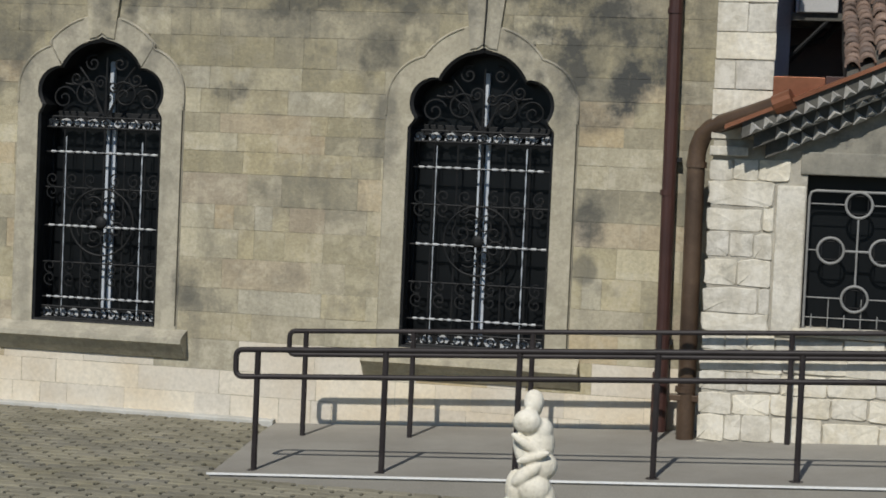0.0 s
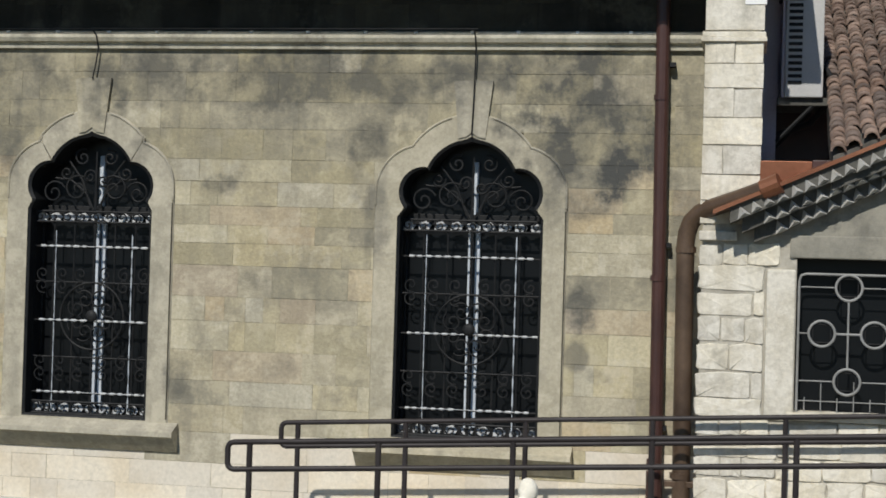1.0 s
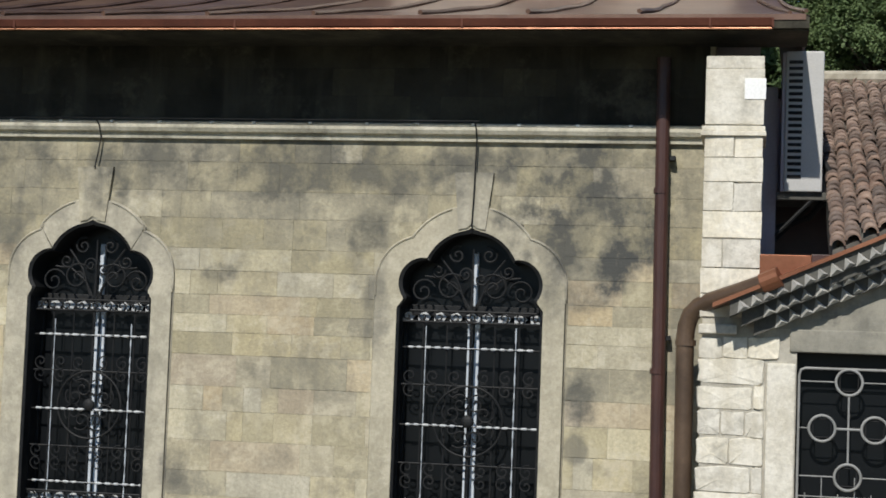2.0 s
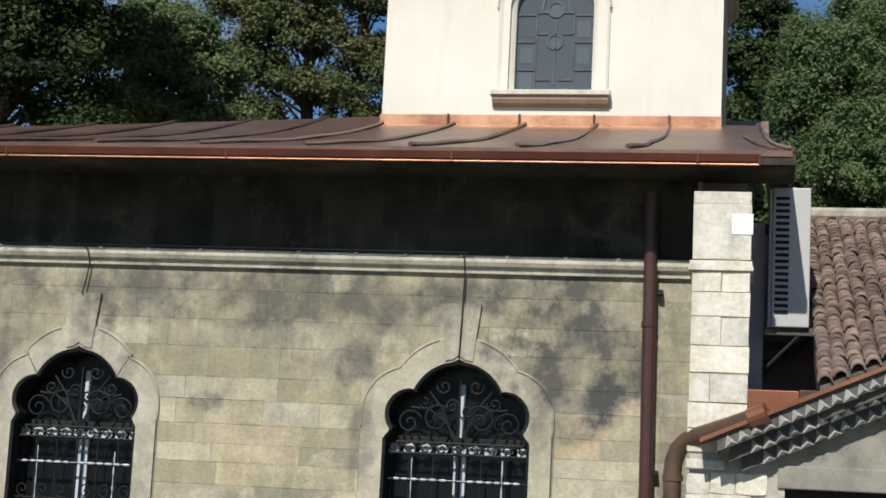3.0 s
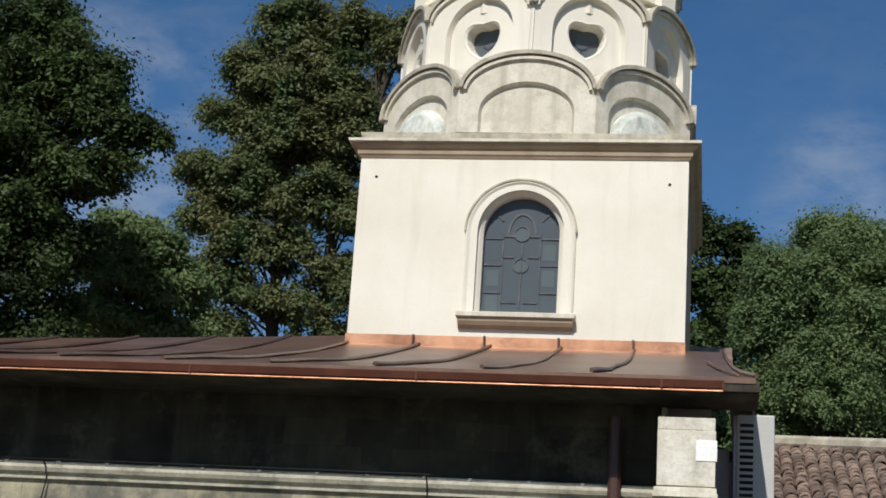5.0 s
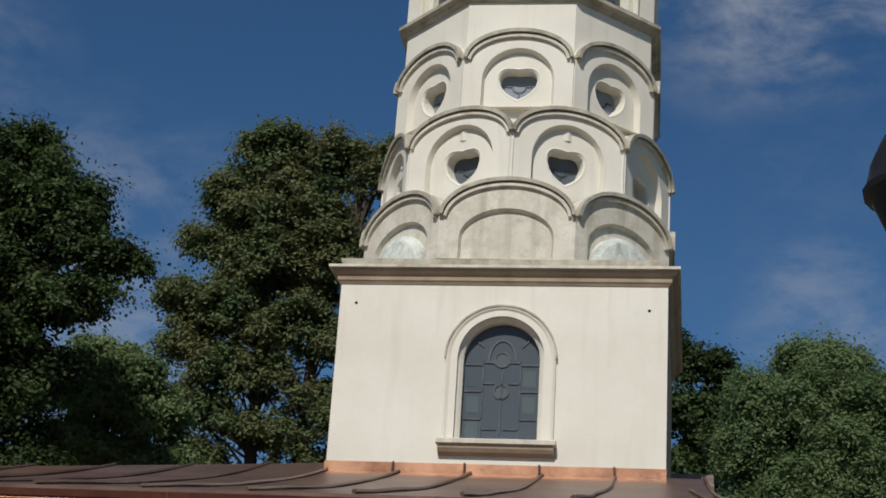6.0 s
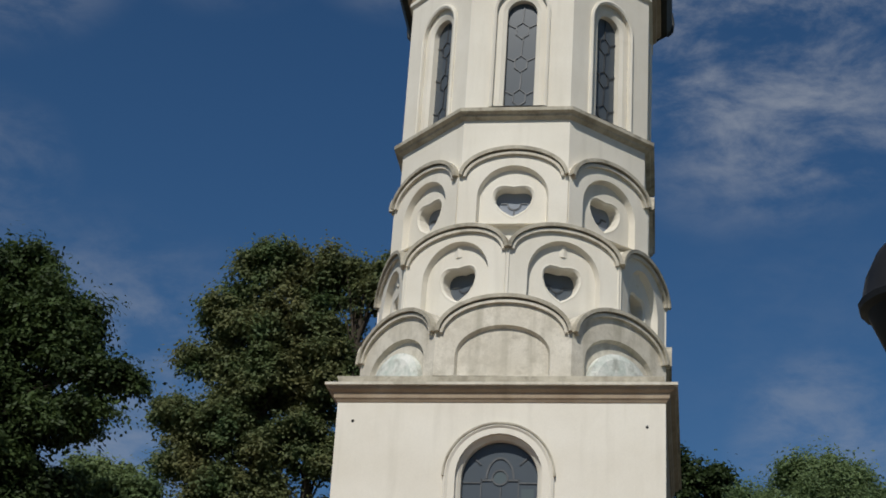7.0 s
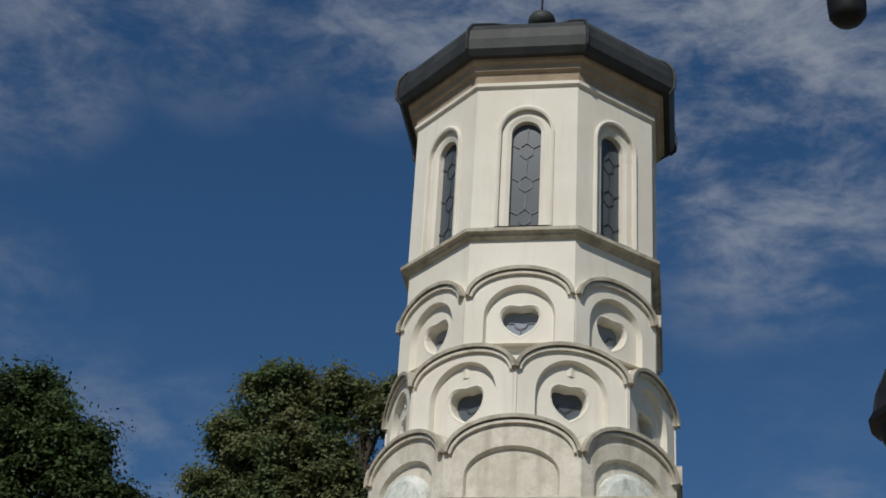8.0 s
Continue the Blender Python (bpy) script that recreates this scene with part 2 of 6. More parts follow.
M = {
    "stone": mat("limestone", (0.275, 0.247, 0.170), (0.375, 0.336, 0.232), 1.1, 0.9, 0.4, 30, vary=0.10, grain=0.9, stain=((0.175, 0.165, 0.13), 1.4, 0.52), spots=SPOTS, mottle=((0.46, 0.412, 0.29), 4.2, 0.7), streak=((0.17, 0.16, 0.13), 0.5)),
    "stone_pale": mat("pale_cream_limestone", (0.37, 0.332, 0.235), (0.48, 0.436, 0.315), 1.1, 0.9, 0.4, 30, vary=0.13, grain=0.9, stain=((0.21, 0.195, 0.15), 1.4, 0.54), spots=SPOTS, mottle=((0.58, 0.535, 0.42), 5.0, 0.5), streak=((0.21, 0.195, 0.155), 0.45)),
    "stone_warm": mat("ochre_limestone", (0.345, 0.302, 0.20), (0.44, 0.39, 0.265), 1.1, 0.9, 0.4, 30, vary=0.11, grain=0.9, stain=((0.20, 0.185, 0.145), 1.4, 0.53), spots=SPOTS, mottle=((0.55, 0.495, 0.375), 5.0, 0.5), streak=((0.20, 0.185, 0.145), 0.45)),
    "stone_tan": mat("tan_limestone", (0.36, 0.295, 0.195), (0.455, 0.385, 0.265), 1.1, 0.9, 0.4, 30, vary=0.12, grain=0.9, stain=((0.21, 0.185, 0.14), 1.4, 0.54), spots=SPOTS, mottle=((0.55, 0.49, 0.365), 5.0, 0.5), streak=((0.22, 0.19, 0.145), 0.45)),
    "plinth": mat("peach_plinth_limestone", (0.60, 0.52, 0.395), (0.70, 0.645, 0.54), 1.6, 0.9, 0.25, 26, vary=0.10, stain=((0.40, 0.36, 0.28), 1.6, 0.56)),
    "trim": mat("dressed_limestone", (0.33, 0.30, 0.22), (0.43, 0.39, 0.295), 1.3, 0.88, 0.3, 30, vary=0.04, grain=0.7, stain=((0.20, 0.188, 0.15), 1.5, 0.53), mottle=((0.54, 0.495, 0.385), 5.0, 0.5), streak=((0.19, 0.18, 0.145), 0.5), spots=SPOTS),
    "string": mat("weathered_string_course", (0.38, 0.355, 0.28), (0.52, 0.485, 0.385), 1.6, 0.9, 0.35, 30, grain=0.9, stain=((0.12, 0.115, 0.095), 1.8, 0.53), mottle=((0.62, 0.59, 0.49), 6.0, 0.5)),
    # real soot, with the eaves' shade put into the same dark colour
    "soot_shade": mat("limestone_soot_and_shade", (0.017, 0.0158, 0.0122), (0.055, 0.050, 0.036), 1.1, 0.95, 0.3, 26, vary=0.25, stain=((0.125, 0.113, 0.08), 1.3, 0.54), streak=((0.11, 0.10, 0.072), 0.35)),
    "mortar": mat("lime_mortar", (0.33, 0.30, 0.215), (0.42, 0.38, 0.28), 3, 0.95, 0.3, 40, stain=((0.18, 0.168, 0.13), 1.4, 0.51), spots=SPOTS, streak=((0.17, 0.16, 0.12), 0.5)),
    "quoin": mat("pale_limestone", (0.53, 0.485, 0.385), (0.68, 0.64, 0.545), 2.5, 0.9, 0.45, 22, vary=0.16, grain=0.8, stain=((0.33, 0.31, 0.26), 2.6, 0.55), mottle=((0.76, 0.725, 0.64), 6.0, 0.5), streak=((0.40, 0.35, 0.25), 0.4)),
    "cement": mat("grey_repair_mortar", (0.34, 0.315, 0.26), (0.47, 0.44, 0.37), 4, 0.95, 0.5, 40, mottle=((0.24, 0.22, 0.18), 5.0, 0.5)),
    "oldcement": mat("stained_grey_render", (0.16, 0.152, 0.125), (0.29, 0.275, 0.23), 1.8, 0.93, 0.3, 40, stain=((0.10, 0.096, 0.085), 2.2, 0.53), mottle=((0.36, 0.335, 0.27), 4.0, 0.4)),
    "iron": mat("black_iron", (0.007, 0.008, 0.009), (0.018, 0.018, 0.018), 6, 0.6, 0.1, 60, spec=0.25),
    "railpaint": mat("dark_painted_steel", (0.022, 0.018, 0.018), (0.035, 0.03, 0.03), 4, 0.5, 0.04, 50, spec=0.25),
    # pale colour holds the glints of the twisted grille bars
    "twist": mat("pale_glint_bar", (0.40, 0.41, 0.42), (0.55, 0.56, 0.56), 9, 0.5, 0.1, 60),
    "greybar": mat("grey_painted_bar", (0.20, 0.20, 0.19), (0.29, 0.29, 0.28), 6, 0.55, 0.1, 50),
    "bedgrey": mat("dark_grey_mortar_bed", (0.065, 0.063, 0.055), (0.125, 0.12, 0.105), 5, 0.95, 0.3, 40),
    "tooth": mat("grey_cut_stone", (0.30, 0.29, 0.262), (0.44, 0.43, 0.40), 7, 0.92, 0.3, 50, vary=0.12, stain=((0.16, 0.155, 0.135), 6.0, 0.56)),
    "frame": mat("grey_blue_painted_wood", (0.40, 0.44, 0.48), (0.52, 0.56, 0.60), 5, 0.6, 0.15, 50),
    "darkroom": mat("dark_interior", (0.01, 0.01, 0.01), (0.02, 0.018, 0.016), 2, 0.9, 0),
    "pipe": mat("brown_painted_pipe", (0.045, 0.020, 0.017), (0.066, 0.029, 0.023), 3, 0.45, 0.06, 50, spec=0.5),
    "bronze": mat("brown_metal_pipe", (0.07, 0.045, 0.03), (0.13, 0.085, 0.055), 3, 0.4, 0.06, 40, spec=0.5, metal=0.3),
    "copper": mat("weathered_copper_sheet", (0.125, 0.073, 0.054), (0.195, 0.12, 0.087), 1.2, 0.40, 0.08, 20, metal=0.5, stain=((0.085, 0.057, 0.047), 2.5, 0.57), streak=((0.24, 0.16, 0.125), 0.4)),
    "copper_new": mat("bright_copper_sheet", (0.30, 0.13, 0.072), (0.56, 0.29, 0.17), 2.2, 0.4, 0.2, 9, metal=0.6, grain=0.25, stain=((0.19, 0.10, 0.068), 2.0, 0.53)),
    "copper_gutter": mat("aged_copper_gutter", (0.070, 0.023, 0.014), (0.115, 0.040, 0.024), 2, 0.6, 0.08, 25, metal=0.15, spec=0.2, stain=((0.05, 0.022, 0.016), 3.0, 0.55)),
    "copper_edge": mat("copper_gutter", (0.22, 0.088, 0.048), (0.31, 0.138, 0.078), 2, 0.45, 0.08, 25, metal=0.6),
    "stucco": mat("cream_stucco", (0.68, 0.635, 0.54), (0.745, 0.705, 0.615), 0.9, 0.92, 0.06, 55, grain=0.2, stain=((0.50, 0.46, 0.38), 0.8, 0.64), streak=((0.55, 0.51, 0.425), 0.32)),
    "stucco_old": mat("weathered_stucco", (0.55, 0.505, 0.415), (0.69, 0.645, 0.55), 1.3, 0.92, 0.15, 50, stain=((0.31, 0.28, 0.215), 1.6, 0.55), streak=((0.33, 0.30, 0.23), 0.6), mottle=((0.46, 0.42, 0.34), 5.0, 0.5)),
    "mould": mat("weathered_moulding", (0.30, 0.27, 0.21), (0.50, 0.46, 0.37), 4, 0.92, 0.2, 40, stain=((0.16, 0.15, 0.12), 3.5, 0.55)),
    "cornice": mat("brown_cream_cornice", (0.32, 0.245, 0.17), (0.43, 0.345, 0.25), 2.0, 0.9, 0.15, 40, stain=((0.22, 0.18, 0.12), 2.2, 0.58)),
    "verdigris": mat("peeling_paint_on_plaster", (0.50, 0.55, 0.49), (0.74, 0.74, 0.68), 3.5, 0.9, 0.3, 30, stain=((0.33, 0.33, 0.28), 4.0, 0.50), mottle=((0.80, 0.79, 0.73), 6.0, 0.7)),
    "lead": mat("dark_lead_sheet", (0.025, 0.028, 0.028), (0.05, 0.054, 0.053), 1.8, 0.6, 0.12, 25, metal=0.1, stain=((0.085, 0.09, 0.088), 2.6, 0.60)),
    "came": mat("lead_came", (0.055, 0.06, 0.065), (0.10, 0.105, 0.11), 6, 0.5, 0.05, 60, metal=0.3),
    "plate": mat("white_painted_plate", (0.74, 0.74, 0.72), (0.80, 0.80, 0.78), 2, 0.5, 0.03, 60),
    "ac": mat("white_enamel_sheet", (0.42, 0.415, 0.40), (0.47, 0.465, 0.45), 2, 0.4, 0.03, 60),
    "slot": mat("black_slot", (0.01, 0.01, 0.01), (0.02, 0.02, 0.02), 4, 0.8, 0),
    "greywall": mat("grey_plaster", (0.40, 0.37, 0.41), (0.48, 0.45, 0.49), 1.5, 0.9, 0.15, 40, stain=((0.30, 0.27, 0.29), 1.5, 0.55)),
    "tile": mat("old_clay_tile", (0.135, 0.092, 0.072), (0.25, 0.185, 0.148), 4.0, 0.92, 0.35, 35, vary=0.38, stain=((0.30, 0.265, 0.225), 6.0, 0.55)),
    "tile_joined": mat("old_clay_tile_field", (0.135, 0.092, 0.072), (0.25, 0.185, 0.148), 4.0, 0.92, 0.35, 35, vary=0.38, island=True, stain=((0.30, 0.265, 0.225), 6.0, 0.55)),
    "ramp": mat("brushed_concrete", (0.24, 0.225, 0.195), (0.30, 0.285, 0.25), 1.2, 0.9, 0.1, 70),
    "edge": mat("white_edge_strip", (0.72, 0.72, 0.70), (0.80, 0.80, 0.78), 3, 0.5, 0.05, 50),
    "paver": mat("mossy_concrete_paver", (0.19, 0.175, 0.125), (0.26, 0.24, 0.18), 1.5, 0.92, 0.25, 60, vary=0.14, stain=((0.13, 0.125, 0.07), 2.5, 0.6)),
    "paver_joined": mat("mossy_concrete_paver_field", (0.19, 0.175, 0.125), (0.26, 0.24, 0.18), 1.5, 0.92, 0.25, 60, vary=0.14, island=True, stain=((0.13, 0.125, 0.07), 2.5, 0.6)),
    "soil": mat("dark_joint_soil", (0.075, 0.068, 0.045), (0.115, 0.105, 0.072), 2, 0.95, 0.3, 40),
    "kerb": mat("pale_kerb_stone", (0.42, 0.41, 0.37), (0.52, 0.51, 0.47), 3, 0.9, 0.2, 40),
    "statue": mat("cast_stone_figure", (0.70, 0.65, 0.53), (0.80, 0.76, 0.65), 6, 0.85, 0.35, 45, stain=((0.45, 0.40, 0.28), 9, 0.56)),
    "bark": mat("bark", (0.035, 0.028, 0.02), (0.075, 0.06, 0.045), 5, 0.95, 0.6, 30),
    "leaf_dark": leaves("dark_leaves", (0.014, 0.026, 0.008), (0.072, 0.11, 0.034), 0.16, 0.36),
    "leaf_autumn": leaves("turning_leaves", (0.088, 0.138, 0.055), (0.175, 0.17, 0.072), 0.14, 0.42),
    "leaf_mid": leaves("green_leaves", (0.115, 0.175, 0.072), (0.19, 0.25, 0.105), 0.16, 0.42),
    "leaf_light": leaves("fresh_leaves", (0.13, 0.195, 0.085), (0.185, 0.25, 0.108), 0.06, 0.48),
    "lamp": mat("black_cast_lamp", (0.006, 0.006, 0.007), (0.012, 0.012, 0.013), 5, 0.6, 0.05, 50),
    "glass_dark": glass("dark_pane", (0.006, 0.007, 0.008), 0.3),
    "glass_lead": glass("leaded_pane", (0.080, 0.094, 0.108), 0.22),
    "glass_green": glass("greenish_leaded_pane", (0.098, 0.122, 0.128), 0.22),
    "glass_mid": glass("grey_leaded_pane", (0.10, 0.115, 0.13), 0.25),
    "glass_pale": glass("pale_leaded_pane", (0.22, 0.245, 0.285), 0.3),
}


# ---------------------------------------------------------------- helpers
def empty(name, loc, label, category, group="", kind=""):
    e = new(name)
    e.location = loc
    e.empty_display_size = 0.1
    return tagged(e, label, category, group, kind)


def home(ob):
    while ob.parent:
        ob = ob.parent
    return Vector(ob.location)


def part(name, bm, material, parent=None, label="", kind="", normals=True):
    """Link a bmesh in world coordinates as one mesh object under parent."""
    if normals:
        bmesh.ops.recalc_face_normals(bm, faces=bm.faces)
    if parent:
        bm.transform(Matrix.Translation(-home(parent)))
    me = bpy.data.meshes.new(name)
    bm.to_mesh(me)
    bm.free()
    me.materials.append(M[material])
    ob = new(name, me)
    if parent:
        ob.parent = parent
    return tagged(ob, label, "", "", kind)


def smooth(ob, angle=40):
    for p in ob.data.polygons:
        p.use_smooth = True
    ob.data.set_sharp_from_angle(angle=math.radians(angle))
    return ob


def box(bm, x0, x1, y0, y1, z0, z1, bevel=0.0):
    r = bmesh.ops.create_cube(bm, size=1.0, matrix=Matrix.Translation(((x0 + x1) / 2, (y0 + y1) / 2, (z0 + z1) / 2)) @ Matrix.Diagonal((x1 - x0, y1 - y0, z1 - z0, 1)))
    if bevel:
        es = list({e for v in r["verts"] for e in v.link_edges})
        bmesh.ops.bevel(bm, geom=es, offset=bevel, segments=2, affect='EDGES', profile=0.6)
    return bm


def boxed(*a, **k):
    return box(bmesh.new(), *a, **k)


def tube(bm, pts, r, n=8, closed=False, caps=True):
    """A round bar along pts; r is one radius or one for each point."""
    pts = [Vector(p) for p in pts]
    rs = r if isinstance(r, (list, tuple)) else [r] * len(pts)
    rings, up = [], None
    for i, p in enumerate(pts):
        a = pts[i - 1] if (i or closed) else p
        b = pts[(i + 1) % len(pts)] if (i < len(pts) - 1 or closed) else p
        d = (b - a).normalized()
        if up is None:
            up = Vector((0, 0, 1)) if abs(d.z) < 0.9 else Vector((1, 0, 0))
        s = d.cross(up).normalized()
        up = s.cross(d).normalized()
        rings.append([bm.verts.new(p + rs[i] * (math.cos(2 * math.pi * k / n) * s + math.sin(2 * math.pi * k / n) * up)) for k in range(n)])
    m = len(rings)
    for i in range(m if closed else m - 1):
        a, b = rings[i], rings[(i + 1) % m]
        for k in range(n):
            bm.faces.new((a[k], a[(k + 1) % n], b[(k + 1) % n], b[k]))
    if caps and not closed:
        bm.faces.new(rings[0])
        bm.faces.new(rings[-1])
    return bm


def rod(pts, r, n=8, closed=False):
    return tube(bmesh.new(), pts, r, n, closed)


class Face:
    """A vertical plane with its own u (right), v (height) and d (outward) axes."""

    def __init__(self, origin, u):
        self.o = Vector(origin)
        self.u = Vector(u).normalized()
        self.n = self.u.cross(Vector((0, 0, 1))).normalized()

    def at(self, u, v, d=0.0):
        return self.o + self.u * u + Vector((0, 0, v)) + self.n * d


def sample(path, k):
    """k points spread evenly along a polyline, its end left out."""
    p = [Vector((a, b)) for a, b in path]
    seg = [(p[i + 1] - p[i]).length for i in range(len(p) - 1)]
    total, out = sum(seg), []
    for j in range(k):
        s, i = total * j / k, 0
        while i < len(seg) - 1 and s > seg[i]:
            s -= seg[i]
            i += 1
        out.append(p[i].lerp(p[i + 1], s / seg[i] if seg[i] else 0))
    return out


def loop6(half, k=(2, 6, 14)):
    """A closed symmetric outline from its right half: three stretches from the bottom's middle to the top's middle."""
    pts = []
    for st, n in zip(half, k):
        pts += sample(st, n)
    pts.append(Vector(half[2][-1]))
    left = [Vector((-q.x, q.y)) for q in pts[1:-1]][::-1]
    return pts + left


def arc(cx, cy, rx, ry, a0, a1, n=12):
    return [(cx + rx * math.cos(math.radians(a0 + (a1 - a0) * i / n)), cy + ry * math.sin(math.radians(a0 + (a1 - a0) * i / n))) for i in range(n + 1)]


def arch(w, v0, spring, rise):
    """Half width, foot, springing and rise."""
    return loop6([[(0, v0), (w, v0)], [(w, v0), (w, spring)], arc(0, spring, w, rise, 0, 90)])


def rect(w, v0, v1):
    return loop6([[(0, v0), (w, v0)], [(w, v0), (w, v1)], [(w, v1), (0, v1)]])


def heart(w, v0, v1):
    """A rounded drop with its point downwards and a shallow dent on top."""
    h = v1 - v0
    return loop6([[(0, v0), (0.28 * w, v0 + 0.08 * h)], [(0.28 * w, v0 + 0.08 * h), (0.66 * w, v0 + 0.24 * h), (0.90 * w, v0 + 0.44 * h), (w, v0 + 0.66 * h)],
                  [(w, v0 + 0.66 * h), (0.97 * w, v0 + 0.82 * h), (0.84 * w, v0 + 0.94 * h), (0.62 * w, v1), (0.3 * w, v1), (0, v0 + 0.97 * h)]])


def shift(lp, du=0.0, dv=0.0):
    return [Vector((p.x + du, p.y + dv)) for p in lp]


def loft(bm, face, rings, cap=False):
    """Skin a row of outlines (outline, depth) on a face; cap closes the last one."""
    rows = [[bm.verts.new(face.at(p.x, p.y, d)) for p in lp] for lp, d in rings]
    n = len(rows[0])
    for a, b in zip(rows, rows[1:]):
        for i in range(n):
            bm.faces.new((a[i], a[(i + 1) % n], b[(i + 1) % n], b[i]))
    if cap:
        bm.faces.new(rows[-1])
    return bm


def lofted(face, rings, cap=False):
    return loft(bmesh.new(), face, rings, cap)


def prism(bm, profile, x0, x1):
    """A profile of (y, z) drawn along x."""
    a = [bm.verts.new((x0, y, z)) for y, z in profile]
    b = [bm.verts.new((x1, y, z)) for y, z in profile]
    n = len(profile)
    for i in range(n):
        bm.faces.new((a[i], a[(i + 1) % n], b[(i + 1) % n], b[i]))
    bm.faces.new(a)
    bm.faces.new(b)
    return bm


def strip(face, pts, w, d0, d1):
    """A flat bar of width w along a polyline on a face."""
    bm = bmesh.new()
    P = [Vector(p) for p in pts]
    A, B = [], []
    for i, p in enumerate(P):
        t = (P[min(i + 1, len(P) - 1)] - P[max(i - 1, 0)]).normalized()
        s = Vector((-t.y, t.x)) * w / 2
        A.append(p + s)
        B.append(p - s)
    rows = [[bm.verts.new(face.at(q.x, q.y, d)) for q in row] for row, d in ((A, d0), (A, d1), (B, d1), (B, d0))]
    for i in range(len(P) - 1):
        for j in range(4):
            a, b = rows[j], rows[(j + 1) % 4]
            bm.faces.new((a[i], a[i + 1], b[i + 1], b[i]))
    for i in (0, -1):
        bm.faces.new([r[i] for r in rows])
    return bm


def spiral(cx, cz, r, turns, a0, sgn=1, n=22):
    return [(cx + r * (1 - 0.85 * i / n) * math.cos(a0 + sgn * 2 * math.pi * turns * i / n), cz + r * (1 - 0.85 * i / n) * math.sin(a0 + sgn * 2 * math.pi * turns * i / n)) for i in range(n + 1)]


def block_mesh(name, seed, material, bev=0.03, wob=0.012, face=0.02):
    """A unit block, centred, with worn edges and a slightly uneven front."""
    rng = random.Random(seed)
    bm = bmesh.new()
    r = bmesh.ops.create_cube(bm, size=1.0)
    front = [e for e in bm.edges if all(v.co.y < 0 for v in e.verts)]
    bmesh.ops.bevel(bm, geom=front, offset=bev, segments=1, affect='EDGES')
    for v in bm.verts:
        v.co.x += rng.uniform(-wob, wob)
        v.co.z += rng.uniform(-wob, wob)
        if v.co.y < -0.4:
            v.co.y += rng.uniform(-face, face)
    bmesh.ops.recalc_face_normals(bm, faces=bm.faces)
    me = bpy.data.meshes.new(name)
    bm.to_mesh(me)
    bm.free()
    me.materials.append(M[material])
    return me


def piece(name, me, parent, loc, size, rot=0.0):
    o = new(name, me)
    o.parent = parent
    o.location = Vector(loc) - home(parent)
    o.scale = size
    o.rotation_euler = (0, rot, 0)
    return o


WALL = 14.70          # front of the nave wall
FRONT = 14.05         # front of the buttress and of the side porch
FACADE = Face((0, WALL, 0), (1, 0, 0))

# ---------------------------------------------------------------- ground
def ramp_z(x):
    return max(0.012, 0.012 + 0.056 * (x + 3.9))


bm = bmesh.new()
for q in ((-160, -120, 0), (160, -120, 0), (160, 220, 0), (-160, 220, 0)):
    bm.verts.new((q[0], q[1], -0.03))
bm.faces.new(bm.verts)
ground = part("ground", bm, "soil", None, "dark soil bed under the paved square", "structure")
tagged(ground, category="ground")

# ramp: a wedge that climbs along the wall, its foot cut at a slant
bm = bmesh.new()
low, top = [], []
for x, y in ((-4.08, 12.0), (9.0, 12.0), (9.0, WALL + 0.06), (-4.36, WALL + 0.06), (-4.36, 14.45)):
    low.append(bm.verts.new((x, y, -0.05)))
    top.append(bm.verts.new((x, y, ramp_z(x))))
bm.faces.new(low)
bm.faces.new(top)
for i in range(5):
    bm.faces.new((low[i], low[(i + 1) % 5], top[(i + 1) % 5], top[i]))
ramp = part("ramp", bm, "ramp", None, "grey brushed concrete access ramp along the stone wall", "structure")
tagged(ramp, category="ramp")
bm = bmesh.new()
a = [bm.verts.new((x, y, ramp_z(x) + z)) for x, y, z in ((-4.10, 11.985, -0.008), (9, 11.985, -0.008), (9, 11.998, -0.008), (-4.10, 11.998, -0.008))]
b = [bm.verts.new((x, y, ramp_z(x) + z)) for x, y, z in ((-4.10, 11.985, 0.008), (9, 11.985, 0.008), (9, 11.998, 0.008), (-4.10, 11.998, 0.008))]
bm.faces.new(a)
bm.faces.new(b)
for i in range(4):
    bm.faces.new((a[i], a[(i + 1) % 4], b[(i + 1) % 4], b[i]))
part("edge_strip", bm, "edge", ramp, "white metal edge strip")

bm = prism(bmesh.new(), [(WALL - 0.10, -0.03), (WALL - 0.10, 0.035), (WALL - 0.09, 0.045), (WALL + 0.02, 0.05), (WALL + 0.02, -0.03)], -9.6, -4.37)
tagged(part("kerb", bm, "kerb", None, "pale stone kerb at the foot of the wall", "structure"), category="kerb")


# ---------------------------------------------------------------- nave wall with its windows
def lobed(w, z0, jamb, side, cusp, top, tip, start=-40):
    """Half outline of an opening with two side lobes and an ogee top. side: centre x, z and radius; top: centre z and radius."""
    sx, sz, sr = side
    cx, cz = cusp
    tz, tr = top
    a1 = math.degrees(math.atan2(cz - sz, cx - sx))
    lobe = arc(sx, sz, sr, sr, start, a1, 12)
    b0 = math.degrees(math.atan2(cz - tz, cx))
    dome = arc(0, tz, tr, tr, b0, 74, 10)
    x1, z1 = dome[-1]
    ogee = [(x1 * 0.55, z1 + (tip - z1) * 0.30), (x1 * 0.25, z1 + (tip - z1) * 0.58), (0, tip)] if tip > tz + tr - 0.02 else arc(0, tz, tr, tr, 74, 90, 4)[1:]
    return loop6([[(0, z0), (w, z0)], [(w, z0), (w, jamb)], [(w, jamb)] + lobe + dome + ogee], (3, 8, 44))


nave = empty("wall_nave", (-4.6, WALL, 0), "weathered yellow limestone church wall with dark stains", "wall", kind="structure")

WINDOWS = [(-6.215, 0.625, 0.84), (-2.545, 0.675, 0.80)]


